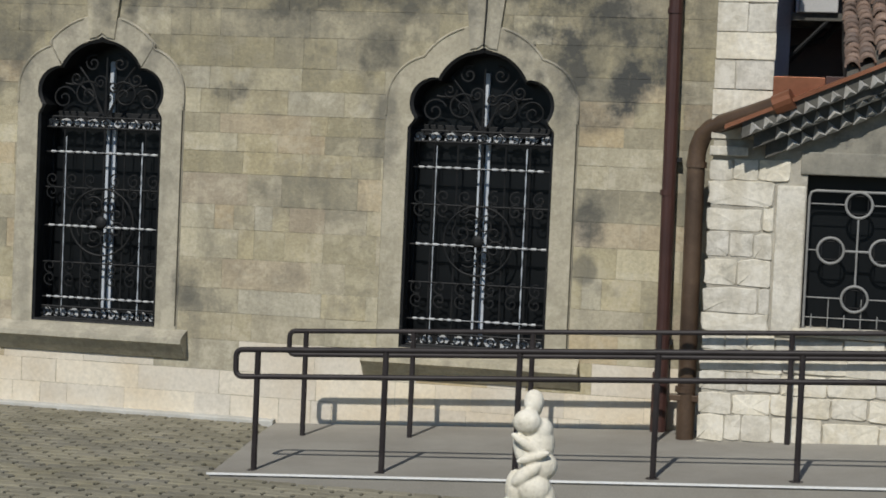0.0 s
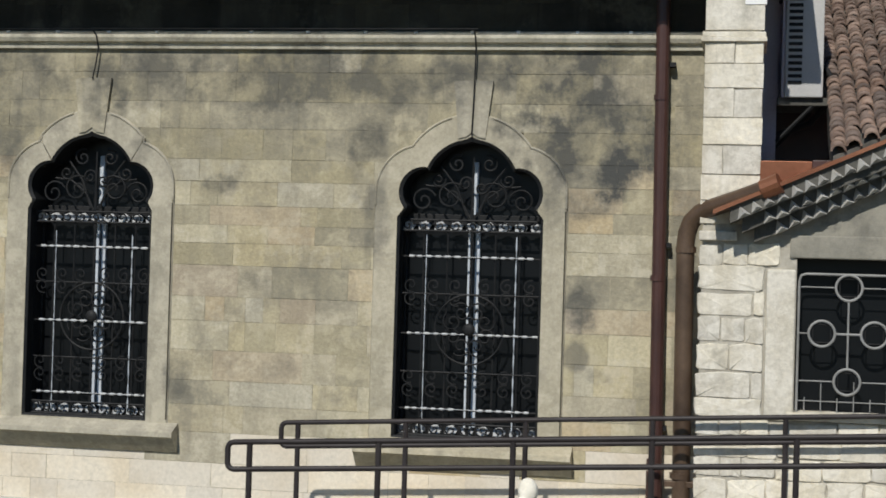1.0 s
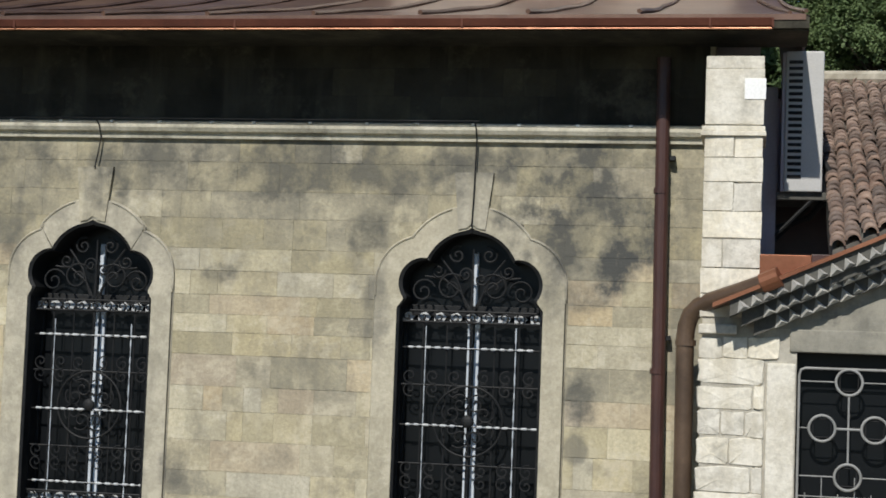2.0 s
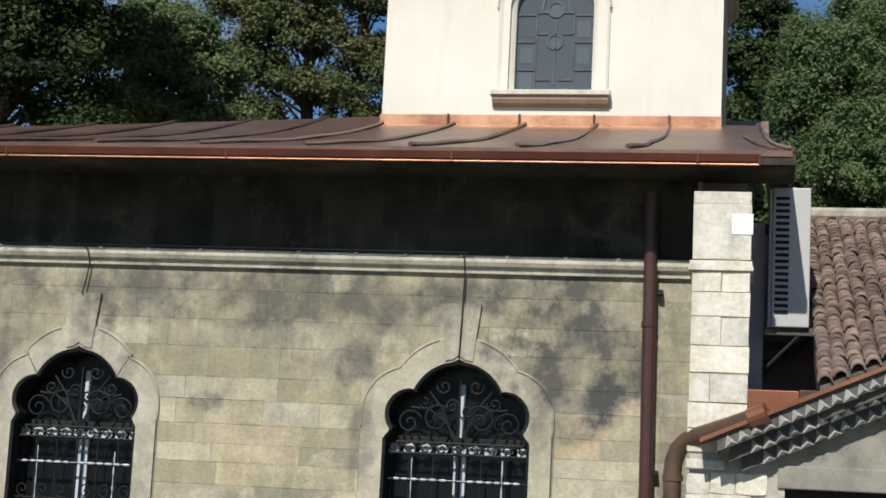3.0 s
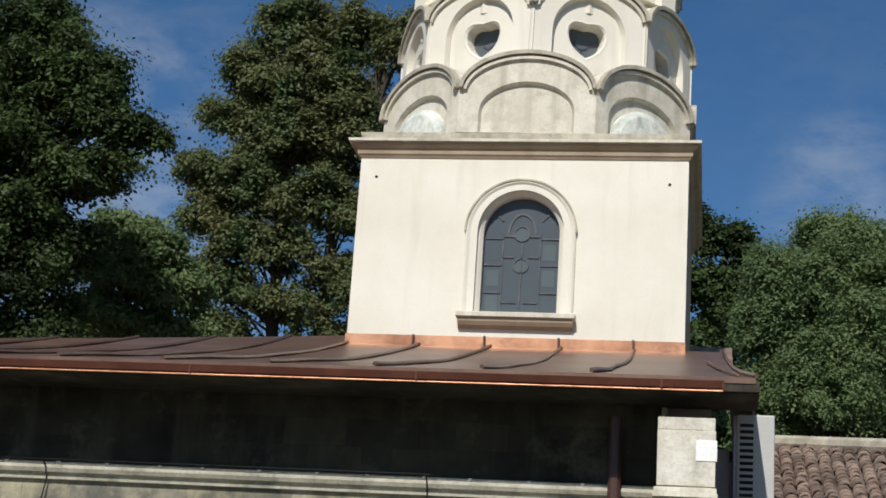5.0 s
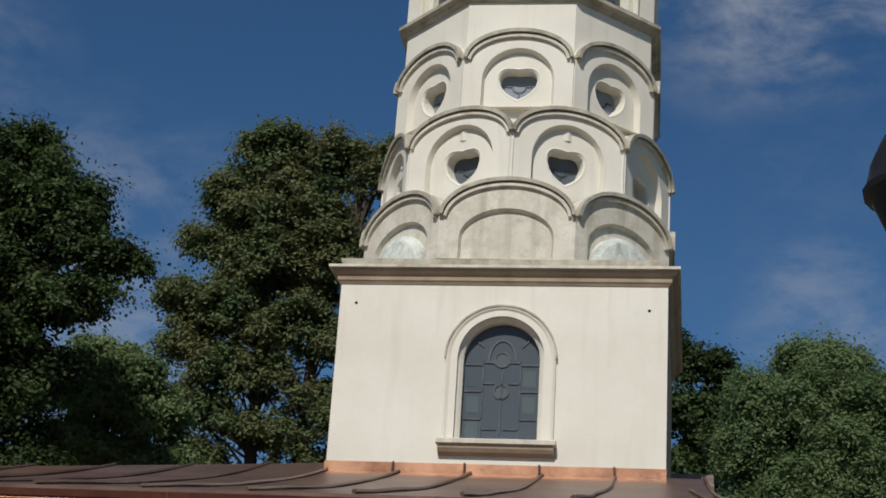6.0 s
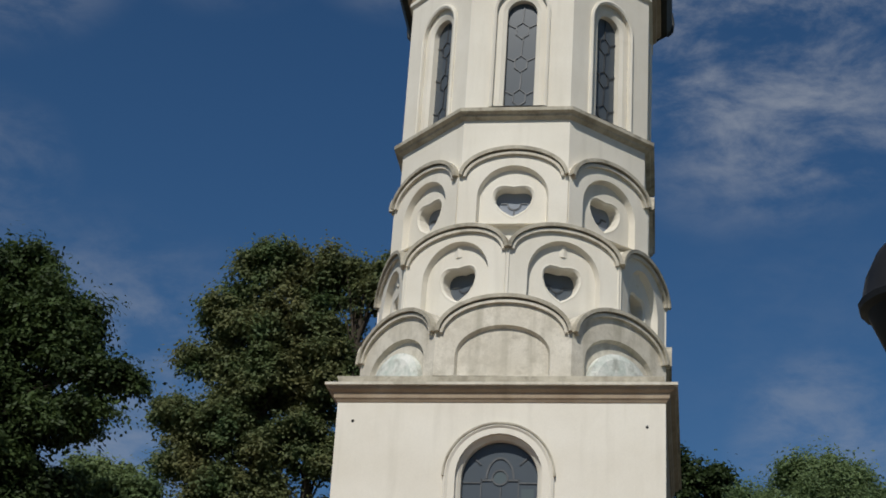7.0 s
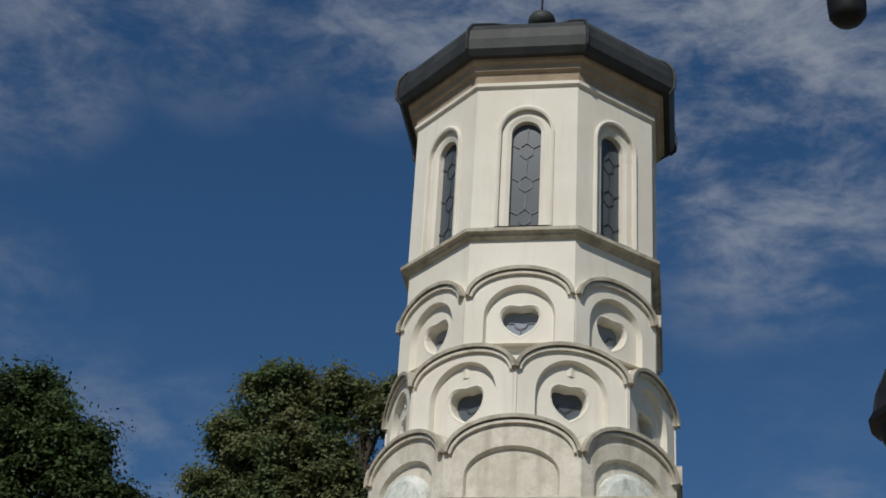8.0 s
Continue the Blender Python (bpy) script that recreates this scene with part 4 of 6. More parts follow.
def leaded(face, cu, w, v0, spring, rise, d, parent, big):
    """A leaded pane: glass, cames in a pattern of border quarries, a ring, a cross stem and a second ring."""
    bm = bmesh.new()
    vs = [bm.verts.new(face.at(p.x + cu, p.y, d)) for p in arch(w, v0, spring, rise)]
    bm.faces.new(vs)
    pane = part("pane", bm, "glass_lead", parent, "leaded bluish glass")
    h = spring - v0

    def lead(pts, t=0.022):
        part("came", strip(face, [(cu + a, b) for a, b in pts], t, d + 0.002, d + 0.016), "came", pane)

    if big:
        lead(arc(0, spring, 0.36 * w * 2 * 0.5, 0.30, 0, 180, 16), 0.03)
        for s in (-1, 1):
            lead([(s * 0.26, v0), (s * 0.26, spring)], 0.018)
            lead([(s * 0.27, spring + 0.2), (s * 0.40, spring + 0.33)])
            for t in (0.28, 0.62, 0.95):
                lead([(s * 0.26, v0 + t * h), (s * w, v0 + t * h)])
            lead([(s * 0.1, v0 + 0.72 * h), (s * 0.26, v0 + 0.72 * h)])
            lead([(s * 0.05, v0 + 0.16 * h), (s * 0.26, v0 + 0.16 * h)])
            lead([(s * 0.11, spring - 0.02), (s * 0.26, spring - 0.02)], 0.03)
        lead([(0, v0 + 0.1 * h), (0.0, v0 + 0.45 * h), (0.015, v0 + 0.9 * h)])
        for r, z in ((0.105, spring + 0.02), (0.10, v0 + 0.62 * h)):
            lead([(r * math.cos(a * math.pi / 10), z + r * math.sin(a * math.pi / 10)) for a in range(21)], 0.026)
            bm = bmesh.new()
            bm.faces.new([bm.verts.new(face.at(cu + r * math.cos(a * math.pi / 10), z + r * math.sin(a * math.pi / 10), d + 0.003)) for a in range(20)])
            part("roundel", bm, "glass_green", pane)
        bq = random.Random(3)
        for s in (-1, 1):
            for t in (0.05, 0.36, 0.68):
                bm = bmesh.new()
                a0, a1 = sorted((s * 0.30, s * (w - 0.05)))
                bm.faces.new([bm.verts.new(face.at(cu + a, v0 + b * h, d + 0.003)) for a, b in ((a0, t), (a1, t), (a1, t + 0.2), (a0, t + 0.2))])
                part("quarry", bm, bq.choice(["glass_green", "glass_lead"]), pane)
    else:
        for j in range(3):
            z = v0 + h * (0.12 + 0.36 * j)
            hx = [(0.11 * math.cos(a * math.pi / 3 + 0.5), z + 0.15 * math.sin(a * math.pi / 3 + 0.5)) for a in range(7)]
            lead(hx, 0.018)
            lead([(0.0, z + 0.15), (0.02, z + 0.36 * h - 0.15)], 0.018)
            for s in (-1, 1):
                lead([(s * 0.11, z + 0.05), (s * w, z + 0.12)], 0.016)
    return pane


leaded(TF, WC, 0.525, 7.82, 8.98, 0.525, -0.19, tower, True)
# flashing in five bent sheets
xf = [TX - H - 0.02, -4.04, -3.06, -2.05, -1.05, TX + H + 0.02]
for a, b in zip(xf, xf[1:]):
    bm = prism(bmesh.new(), [(TC - H + 0.05, 7.20), (TC - H - 0.14, 7.24), (TC - H - 0.13, 7.27), (TC - H - 0.015, 7.31), (TC - H - 0.012, 7.465), (TC - H + 0.05, 7.47)], a, b - 0.012)
    part("flashing", bm, "copper_new", tower, "bright copper flashing sheet")
for x in xf[1:-1]:
    part("flashing_seam", rod([(x, TC - H - 0.16, 7.27), (x, TC - H - 0.04, 7.32), (x, TC - H - 0.03, 7.47)], 0.018, 5), "copper", tower)
for u, v in ((-4.737 - TX, 9.75), (-0.623 - TX, 9.68)):
    part("vent_hole", lofted(TF, [([Vector((u + 0.022 * math.cos(a * math.pi / 6), v + 0.022 * math.sin(a * math.pi / 6))) for a in range(12)], dd) for dd in (-0.02, 0.004)], True), "slot", tower, "small dark hole")


def square_ring(bm, levels):
    """A square moulding: (half size, z) from below upwards."""
    rows = [[bm.verts.new((TX + sx * h, TC + sy * h, z)) for sx, sy in ((-1, -1), (1, -1), (1, 1), (-1, 1))] for h, z in levels]
    for a, b in zip(rows, rows[1:]):
        for j in range(4):
            bm.faces.new((a[j], a[(j + 1) % 4], b[(j + 1) % 4], b[j]))
    bm.faces.new(rows[-1])
    bm.faces.new(rows[0])
    return bm


part("cornice", square_ring(bmesh.new(), [(H - 0.3, 10.0), (H + 0.012, 10.03), (H + 0.03, 10.06), (H + 0.05, 10.08), (H + 0.06, 10.15), (H + 0.12, 10.19), (H + 0.13, 10.23)]), "cornice", tower, "brownish moulded cornice")
part("cornice_lip", square_ring(bmesh.new(), [(H + 0.10, 10.232), (H + 0.17, 10.236), (H + 0.17, 10.275), (H + 0.10, 10.29), (H - 0.1, 10.33)]), "stucco_old", tower)
part("plinth", square_ring(bmesh.new(), [(2.31, 10.30), (2.31, 10.42), (2.1, 10.44)]), "mould", tower, "weathered grey plinth")


YAW = math.radians(1.0)   # the drum stands turned a little on its square base


def octagon(h, w):
    c, s = math.cos(YAW), math.sin(YAW)
    return [(c * x - s * y, s * x + c * y) for x, y in ((w / 2, -h), (h, -w / 2), (h, w / 2), (w / 2, h), (-w / 2, h), (-h, w / 2), (-h, -w / 2), (-w / 2, -h))]


def turned(r, a0):
    return [(r * math.cos(math.radians(a0 + 45 * k) + YAW), r * math.sin(math.radians(a0 + 45 * k) + YAW)) for k in range(8)]


def oct_ring(bm, levels, ends=True):
    rows = [[bm.verts.new((TX + x, TC + y, z)) for x, y in pl] for pl, z in levels]
    for a, b in zip(rows, rows[1:]):
        for j in range(8):
            bm.faces.new((a[j], a[(j + 1) % 8], b[(j + 1) % 8], b[j]))
    if ends:
        bm.faces.new(rows[0])
        bm.faces.new(rows[-1])
    return bm


def faces_of(plan):
    """Faces of an eight-sided plan with their widths, seen from outside."""
    out = []
    for k in range(8):
        a, b = Vector(plan[k]), Vector(plan[(k + 1) % 8])
        m, d = (a + b) / 2, (b - a)
        if d.x * m.y - d.y * m.x > 0:
            d = -d
        f = Face((TX + m.x, TC + m.y, 0), (d.x, d.y, 0))
        if f.n.x * m.x + f.n.y * m.y < 0:
            f = Face((TX + m.x, TC + m.y, 0), (-d.x, -d.y, 0))
        out.append((f, d.length))
    return out


def scallop(f, w, v0, junc, topv, niche, eye=None, peel=False, kind="stucco"):
    """A round-headed plate with a double moulding, a recessed niche and, if asked, a drop-shaped eye."""
    hw = w / 2

    def seg(c):
        return arch(hw - c, v0, junc - 0.25 * c, topv - junc - 0.75 * c)
    nw, ns, nt = niche
    rings = [(seg(0), -0.25), (seg(0), 0.0), (seg(0.10), 0.0)]
    n1 = arch(nw, v0 + 0.01, ns, nt - ns)
    n2 = arch(nw - 0.035, v0 + 0.02, ns, nt - ns - 0.035)
    rings += [(n1, 0.0), (n2, -0.10 if eye else -0.07)]
    deep = 0.33 if v0 < 12 else 0.30
    if eye:
        ew, e0, e1 = eye
        rings += [(heart(ew + 0.055, e0 - 0.065, e1 + 0.05), -0.10), (heart(ew + 0.03, e0 - 0.035, e1 + 0.03), -0.095), (heart(ew, e0, e1), -0.125), (heart(ew * 0.97, e0 + 0.01, e1), -deep - 0.02)]
    sc = part("scallop", lofted(f, rings, cap=not eye), kind, tower, "round-headed stucco plate")
    for c, d, t, m in ((-0.006, 0.085, 0.055, "mould"), (0.058, 0.05, 0.045, "stucco_old")):
        path = arc(0, junc - 0.25 * c, hw - c - t / 2, topv - junc - c - t / 2, 3, 177, 24)
        part("arch_moulding", strip(f, path, t, -0.02, d), m, sc, "weathered arched moulding")
    if eye:
        bm = bmesh.new()
        bm.faces.new([bm.verts.new(f.at(p.x, p.y, -deep)) for p in heart(ew, e0, e1)])
        # upper panes' pale tint puts their reflection into the glass colour
        part("pane", bm, "glass_pale" if v0 > 12 else "glass_mid", sc, "small leaded drop-shaped pane")
        for pts in ([(0.10 * math.cos(a * math.pi / 8), e0 + 0.62 * (e1 - e0) + 0.10 * math.sin(a * math.pi / 8)) for a in range(8, 17)], [(0, e0), (0, e0 + 0.4 * (e1 - e0))], [(-0.2, e0 + 0.62 * (e1 - e0)), (-0.1, e0 + 0.62 * (e1 - e0))], [(0.1, e0 + 0.62 * (e1 - e0)), (0.2, e0 + 0.62 * (e1 - e0))]):
            part("came", strip(f, pts, 0.022, 0.002 - deep, 0.015 - deep), "came", sc)
    if peel:
        part("peeled_hood", lofted(f, [(arch(0.60, v0, v0 + 0.04, 0.52), -0.06), (arch(0.60, v0, v0 + 0.04, 0.52), 0.03), (arch(0.50, v0, v0 + 0.03, 0.44), 0.07), (arch(0.28, v0, v0 + 0.02, 0.26), 0.085)], True), "verdigris", sc, "hood with peeling greenish paint")
    return sc


P1, P2, P3 = octagon(2.29, 1.95), turned(2.275, -90), octagon(1.975, 1.65)
part("lower_body", oct_ring(bmesh.new(), [(octagon(2.05, 1.78), 10.42), (octagon(2.05, 1.78), 11.25), (turned(2.10, -90), 11.60)]), "stucco_old", tower)
part("middle_body", oct_ring(bmesh.new(), [(turned(2.12, -90), 10.9), (turned(2.12, -90), 11.70), (turned(1.60, -90), 11.72), (turned(1.60, -90), 12.60), (octagon(1.60, 1.34), 12.97)]), "stucco", tower)
for k, (f, w) in enumerate(faces_of(P1)):
    scallop(f, w, 10.43, 11.06, 11.66, (0.68, 10.75, 11.21), None, k % 2 == 0, "stucco_old")
for f, w in faces_of(P2):
    scallop(f, w + 0.05, 11.24, 12.40, 12.93, (0.56, 12.1, 12.68), (0.275, 11.77, 12.28))
for f, w in faces_of(P3):
    scallop(Face(f.o + f.n * 0.03, f.u), w, 12.95, 13.72, 14.22, (0.54, 13.40, 13.93), (0.285, 13.13, 13.60))
part("drum_lower", oct_ring(bmesh.new(), [(octagon(1.87, 1.57), 12.46), (octagon(1.87, 1.57), 13.0), (octagon(1.66, 1.40), 13.02), (octagon(1.66, 1.40), 13.75), (octagon(1.90, 1.60), 13.77), (octagon(1.90, 1.60), 14.82)]), "stucco", tower)
for f, w in faces_of(octagon(1.935, 1.63)):
    # plain wall between the scallops and the belt
    half = w / 2
    bm = bmesh.new()
    q = [(p.x, p.y) for p in [Vector(a) for a in arc(0, 13.72, half, 0.50, 0, 180, 24)]]
    top_row = [bm.verts.new(f.at(x, 14.80, 0.0)) for x, z in q]
    low_row = [bm.verts.new(f.at(x, z - 0.05, 0.0)) for x, z in q]
    for j in range(24):
        bm.faces.new((top_row[j], top_row[j + 1], low_row[j + 1], low_row[j]))
    part("drum_face", bm, "stucco", tower)
part("belt", oct_ring(bmesh.new(), [(octagon(1.93, 1.62), 14.74), (octagon(2.01, 1.67), 14.78), (octagon(2.02, 1.68), 14.81), (octagon(2.08, 1.73), 14.84), (octagon(2.08, 1.73), 14.90), (octagon(1.94, 1.62), 14.96)]), "mould", tower, "weathered grey belt moulding")
DR = octagon(1.968, 1.63)
for f, w in faces_of(DR):
    hole = arch(0.235, 15.02, 16.72, 0.235)
    part("drum_wall", lofted(f, [(rect(w / 2, 14.9, 17.62), -0.2), (rect(w / 2, 14.9, 17.62), 0.0), (arch(0.40, 14.95, 16.72, 0.42), 0.0), (arch(0.40, 14.95, 16.72, 0.42), -0.04), (arch(0.30, 14.95, 16.72, 0.31), -0.04), (hole, -0.07), (hole, -0.2)]), "stucco", tower, "cream stucco")
    part("window_moulding", lofted(f, [(arch(0.455, 14.96, 16.72, 0.48), -0.01), (arch(0.455, 14.96, 16.72, 0.48), 0.03), (arch(0.425, 14.96, 16.72, 0.445), 0.045), (arch(0.395, 14.96, 16.72, 0.41), 0.03), (arch(0.395, 14.96, 16.72, 0.41), -0.03)]), "stucco", tower)
    leaded(f, 0, 0.235, 15.02, 16.72, 0.235, -0.17, tower, False)
# dark core added for the unlit inside of the drum
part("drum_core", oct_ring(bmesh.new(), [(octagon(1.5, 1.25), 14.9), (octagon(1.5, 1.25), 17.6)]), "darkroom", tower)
part("upper_moulding", oct_ring(bmesh.new(), [(octagon(1.96, 1.62), 17.54), (octagon(2.02, 1.66), 17.58), (octagon(2.02, 1.66), 17.64), (octagon(1.98, 1.64), 17.66)]), "stucco", tower, "bright moulding")
part("coving", oct_ring(bmesh.new(), [(octagon(1.99, 1.65), 17.65), (octagon(2.02, 1.67), 17.80), (octagon(2.08, 1.72), 17.84), (octagon(2.09, 1.725), 17.93), (octagon(2.15, 1.78), 17.97), (octagon(2.16, 1.79), 18.03)]), "cornice", tower, "brownish stepped cornice")
cap = part("cap", oct_ring(bmesh.new(), [(octagon(2.10, 1.74), 18.03), (octagon(2.26, 1.88), 18.02), (octagon(2.33, 1.94), 18.12), (octagon(2.35, 1.96), 18.30), (octagon(2.32, 1.93), 18.50), (octagon(2.22, 1.84), 18.66), (octagon(1.6, 1.33), 19.12), (octagon(0.5, 0.42), 19.85), (octagon(0.12, 0.1), 20.2)]), "lead", tower, "dark lead-covered octagonal cap")
for k, (x, y) in enumerate(octagon(1, 0.832)):
    part("cap_rib", rod([(TX + x * r, TC + y * r, z) for r, z in ((2.27, 18.03), (2.345, 18.12), (2.365, 18.30), (2.335, 18.50), (2.23, 18.67), (1.6, 19.14), (0.5, 19.87))], 0.03, 6), "lead", cap)
bm = bmesh.new()
bmesh.ops.create_uvsphere(bm, u_segments=16, v_segments=10, radius=0.25, matrix=Matrix.Translation((TX, TC, 20.36)) @ Matrix.Diagonal((1, 1, 0.8, 1)))
bmesh.ops.create_cone(bm, cap_ends=True, segments=12, radius1=0.2, radius2=0.12, depth=0.3, matrix=Matrix.Translation((TX, TC, 20.15)))
fin = smooth(part("finial_ball", bm, "lead", tower, "greenish dark finial ball"))
part("spike", rod([(TX, TC, 20.6), (TX, TC, 22.6)], [0.022, 0.012], 6), "iron", fin)
part("spike_arm", rod([(TX - 0.4, TC, 22.0), (TX + 0.4, TC, 22.0)], 0.014, 6), "iron", fin)

# the drum leans a little out of plumb above its square base
for ob in tower.children_recursive:
    for v in ob.data.vertices:
        z = v.co.z + tower.location.z
        if z > 10.335:
            v.co.x += 0.010 * (z - 13.3)

# ---------------------------------------------------------------- downpipes
rain = empty("downpipe", (-0.81, WALL - 0.1, 0.15), "straight reddish-brown downpipe on the stone wall", "downpipe")
part("pipe", rod([(-0.80, WALL - 0.1, 0.15), (-0.825, WALL - 0.1, 3.0), (-0.845, WALL - 0.1, 5.12)], 0.062, 14), "pipe", rain)
part("foot", rod([(-0.81, WALL - 0.1, 0.12), (-0.81, WALL - 0.1, 0.62)], 0.075, 14), "pipe", rain)
for z in (0.68, 2.3, 3.9):
    part("collar", rod([(-0.81 - 0.007 * z, WALL - 0.1, z), (-0.81 - 0.007 * z, WALL - 0.1, z + 0.05)], 0.069, 14), "pipe", rain)
    part("bracket", boxed(-0.77, -0.72, WALL - 0.11, WALL + 0.02, z + 0.3, z + 0.34), "iron", rain)
old = empty("downpipe", (-0.60, FRONT - 0.1, 0.2), "bent dark bronze-brown downpipe from the porch gutter", "downpipe")
py = FRONT + 0.12
smooth(part("pipe", rod([(-0.555, py, 0.16), (-0.565, py, 1.3), (-0.575, py, 2.62), (-0.565, py, 2.72), (-0.53, py - 0.02, 2.82), (-0.46, py - 0.06, 2.89), (-0.36, py - 0.12, 2.935), (-0.1, py - 0.3, 3.02), (0.12, py - 0.42, 3.10)], 0.078, 16), "bronze", old), 60)
part("outlet", rod([(0.06, py - 0.40, 3.08), (0.20, py - 0.44, 3.14)], 0.085, 14), "copper_edge", old)
for z in (0.62, 2.55):
    part("collar", rod([(-0.57, py, z), (-0.57, py, z + 0.05)], 0.088, 16), "bronze", old)
part("clamp", boxed(-0.70, -0.42, py - 0.06, py + 0.05, 0.55, 0.60, bevel=0.005), "bronze", old)

# ---------------------------------------------------------------- side porch: wall, barred window, dogtooth verge, tiled roof
porch = empty("wall_porch", (1.0, FRONT, 0), "rough pale limestone wall of the side porch", "wall", kind="structure")
part("core", boxed(-0.43, 0.36, FRONT + 0.014, FRONT + 0.7, -0.05, 2.74), "cement", porch)
part("core", boxed(0.36, 1.62, FRONT + 0.014, FRONT + 0.7, -0.05, 1.16), "cement", porch)
part("core", boxed(1.62, 5.0, FRONT + 0.05, FRONT + 0.7, -0.05, 3.68), "cement", porch)
part("core", boxed(0.10, 1.62, FRONT + 0.05, FRONT + 0.7, 2.74, 3.02), "cement", porch)
part("lintel", boxed(0.30, 1.80, FRONT - 0.01, FRONT + 0.5, 2.53, 2.72, bevel=0.012), "oldcement", porch, "stained grey cement lintel")
part("jamb", boxed(0.115, 0.355, FRONT - 0.008, FRONT + 0.4, 1.16, 2.43, bevel=0.02), "quoin", porch, "tall pale jamb stone")
part("sill", boxed(0.30, 1.70, FRONT - 0.04, FRONT + 0.4, 1.17, 1.235, bevel=0.01), "quoin", porch, "pale stone sill")
bm = bmesh.new()
a = [bm.verts.new((x, FRONT + 0.012, z)) for x, z in ((0.12, 2.72), (3.2, 2.72), (3.2, 4.15), (0.12, 2.79))]
b = [bm.verts.new((x, FRONT + 0.30, z)) for x, z in ((0.12, 2.72), (3.2, 2.72), (3.2, 4.15), (0.12, 2.79))]
bm.faces.new(a)
bm.faces.new(b)
for k in range(4):
    bm.faces.new((a[k], a[(k + 1) % 4], b[(k + 1) % 4], b[k]))
part("spandrel", bm, "oldcement", porch, "stained stone spandrel")
pw = empty("window_3", (1.0, FRONT + 0.2, 1.24), "dark porch window with a pale ring-patterned metal grille", "window", kind="structure")
bm = boxed(0.355, 1.64, FRONT + 0.30, FRONT + 0.32, 1.2, 2.55)
part("pane", bm, "glass_dark", pw, "dark window glass")
gy = FRONT + 0.10
gr = empty("ring_grille", (1.0, gy, 1.24), "pale painted metal grille of four rings and a cross", "grille")
part("frame", rod([(0.385, gy, 1.24), (0.385, gy, 2.34), (0.40, gy, 2.385), (0.44, gy, 2.40), (1.6, gy, 2.40)], 0.011, 8), "greybar", gr, "pale grey bar")
for cx, cz in ((0.795, 2.29), (0.58, 1.90), (0.795, 1.50), (1.01, 1.90)):
    part("ring", rod([(cx + 0.108 * math.cos(a * math.pi / 16), gy - 0.005, cz + 0.108 * math.sin(a * math.pi / 16)) for a in range(32)], 0.0115, 8, True), "greybar", gr, "pale grey ring")
    for s in (-1, 1):
        part("stay", rod([(cx + s * 0.075, gy + 0.01, cz - 0.075), (cx + s * 0.075, gy + 0.01, cz + 0.075)], 0.006, 5), "iron", gr)
        part("stay", rod([(cx - 0.075, gy + 0.01, cz + s * 0.075), (cx + 0.075, gy + 0.01, cz + s * 0.075)], 0.006, 5), "iron", gr)
part("stem", rod([(0.795, gy, 1.61), (0.795, gy, 2.18)], 0.009, 6), "greybar", gr, "pale grey bar")
part("stem", rod([(0.69, gy, 1.90), (0.90, gy, 1.90)], 0.011, 6), "greybar", gr, "pale grey bar")
for x0, x1, z in ((0.385, 0.475, 1.90), (0.40, 0.685, 2.29), (0.905, 1.6, 2.29), (0.40, 0.685, 1.50), (0.905, 1.6, 1.50)):
    part("bar", rod([(x0, gy, z), (x1, gy, z)], 0.006, 6), "greybar", gr)
for k in range(9):
    x = 0.45 + 0.135 * k
    part("bar", rod([(x, gy + 0.02, 1.24), (x, gy + 0.02, 1.50 if k % 2 else 1.36)], 0.005, 5), "greybar", gr)
part("bar", rod([(0.385, gy + 0.02, 1.33), (1.6, gy + 0.02, 1.33)], 0.005, 5), "greybar", gr)

SL = 0.44


def verge_z(x):
    return 2.95 + SL * (x + 0.16)


verge = empty("verge_cornice", (0.5, FRONT - 0.1, 2.9), "sloping cornice of three rows of grey dogtooth pyramids", "cornice")
sn, cs = SL / math.hypot(1, SL), 1 / math.hypot(1, SL)
bm = bmesh.new()
for j, (dd, dep) in enumerate(((0.0, 0.30), (0.11, 0.20), (0.22, 0.10))):
    a, b = [], []
    for x, o in ((-0.2 + 0.10 * j, 0.0), (3.2, 0.0), (3.2, 0.12), (-0.2 + 0.10 * j, 0.12)):
        z = verge_z(x) - (dd + o) / cs
        a.append(bm.verts.new((x, FRONT - dep, z)))
        b.append(bm.verts.new((x, FRONT + 0.2, z)))
    bm.faces.new(a)
    bm.faces.new(b)
    for k in range(4):
        bm.faces.new((a[k], a[(k + 1) % 4], b[(k + 1) % 4], b[k]))
part("bed", bm, "bedgrey", verge, "dark stepped bed")
tooth = None
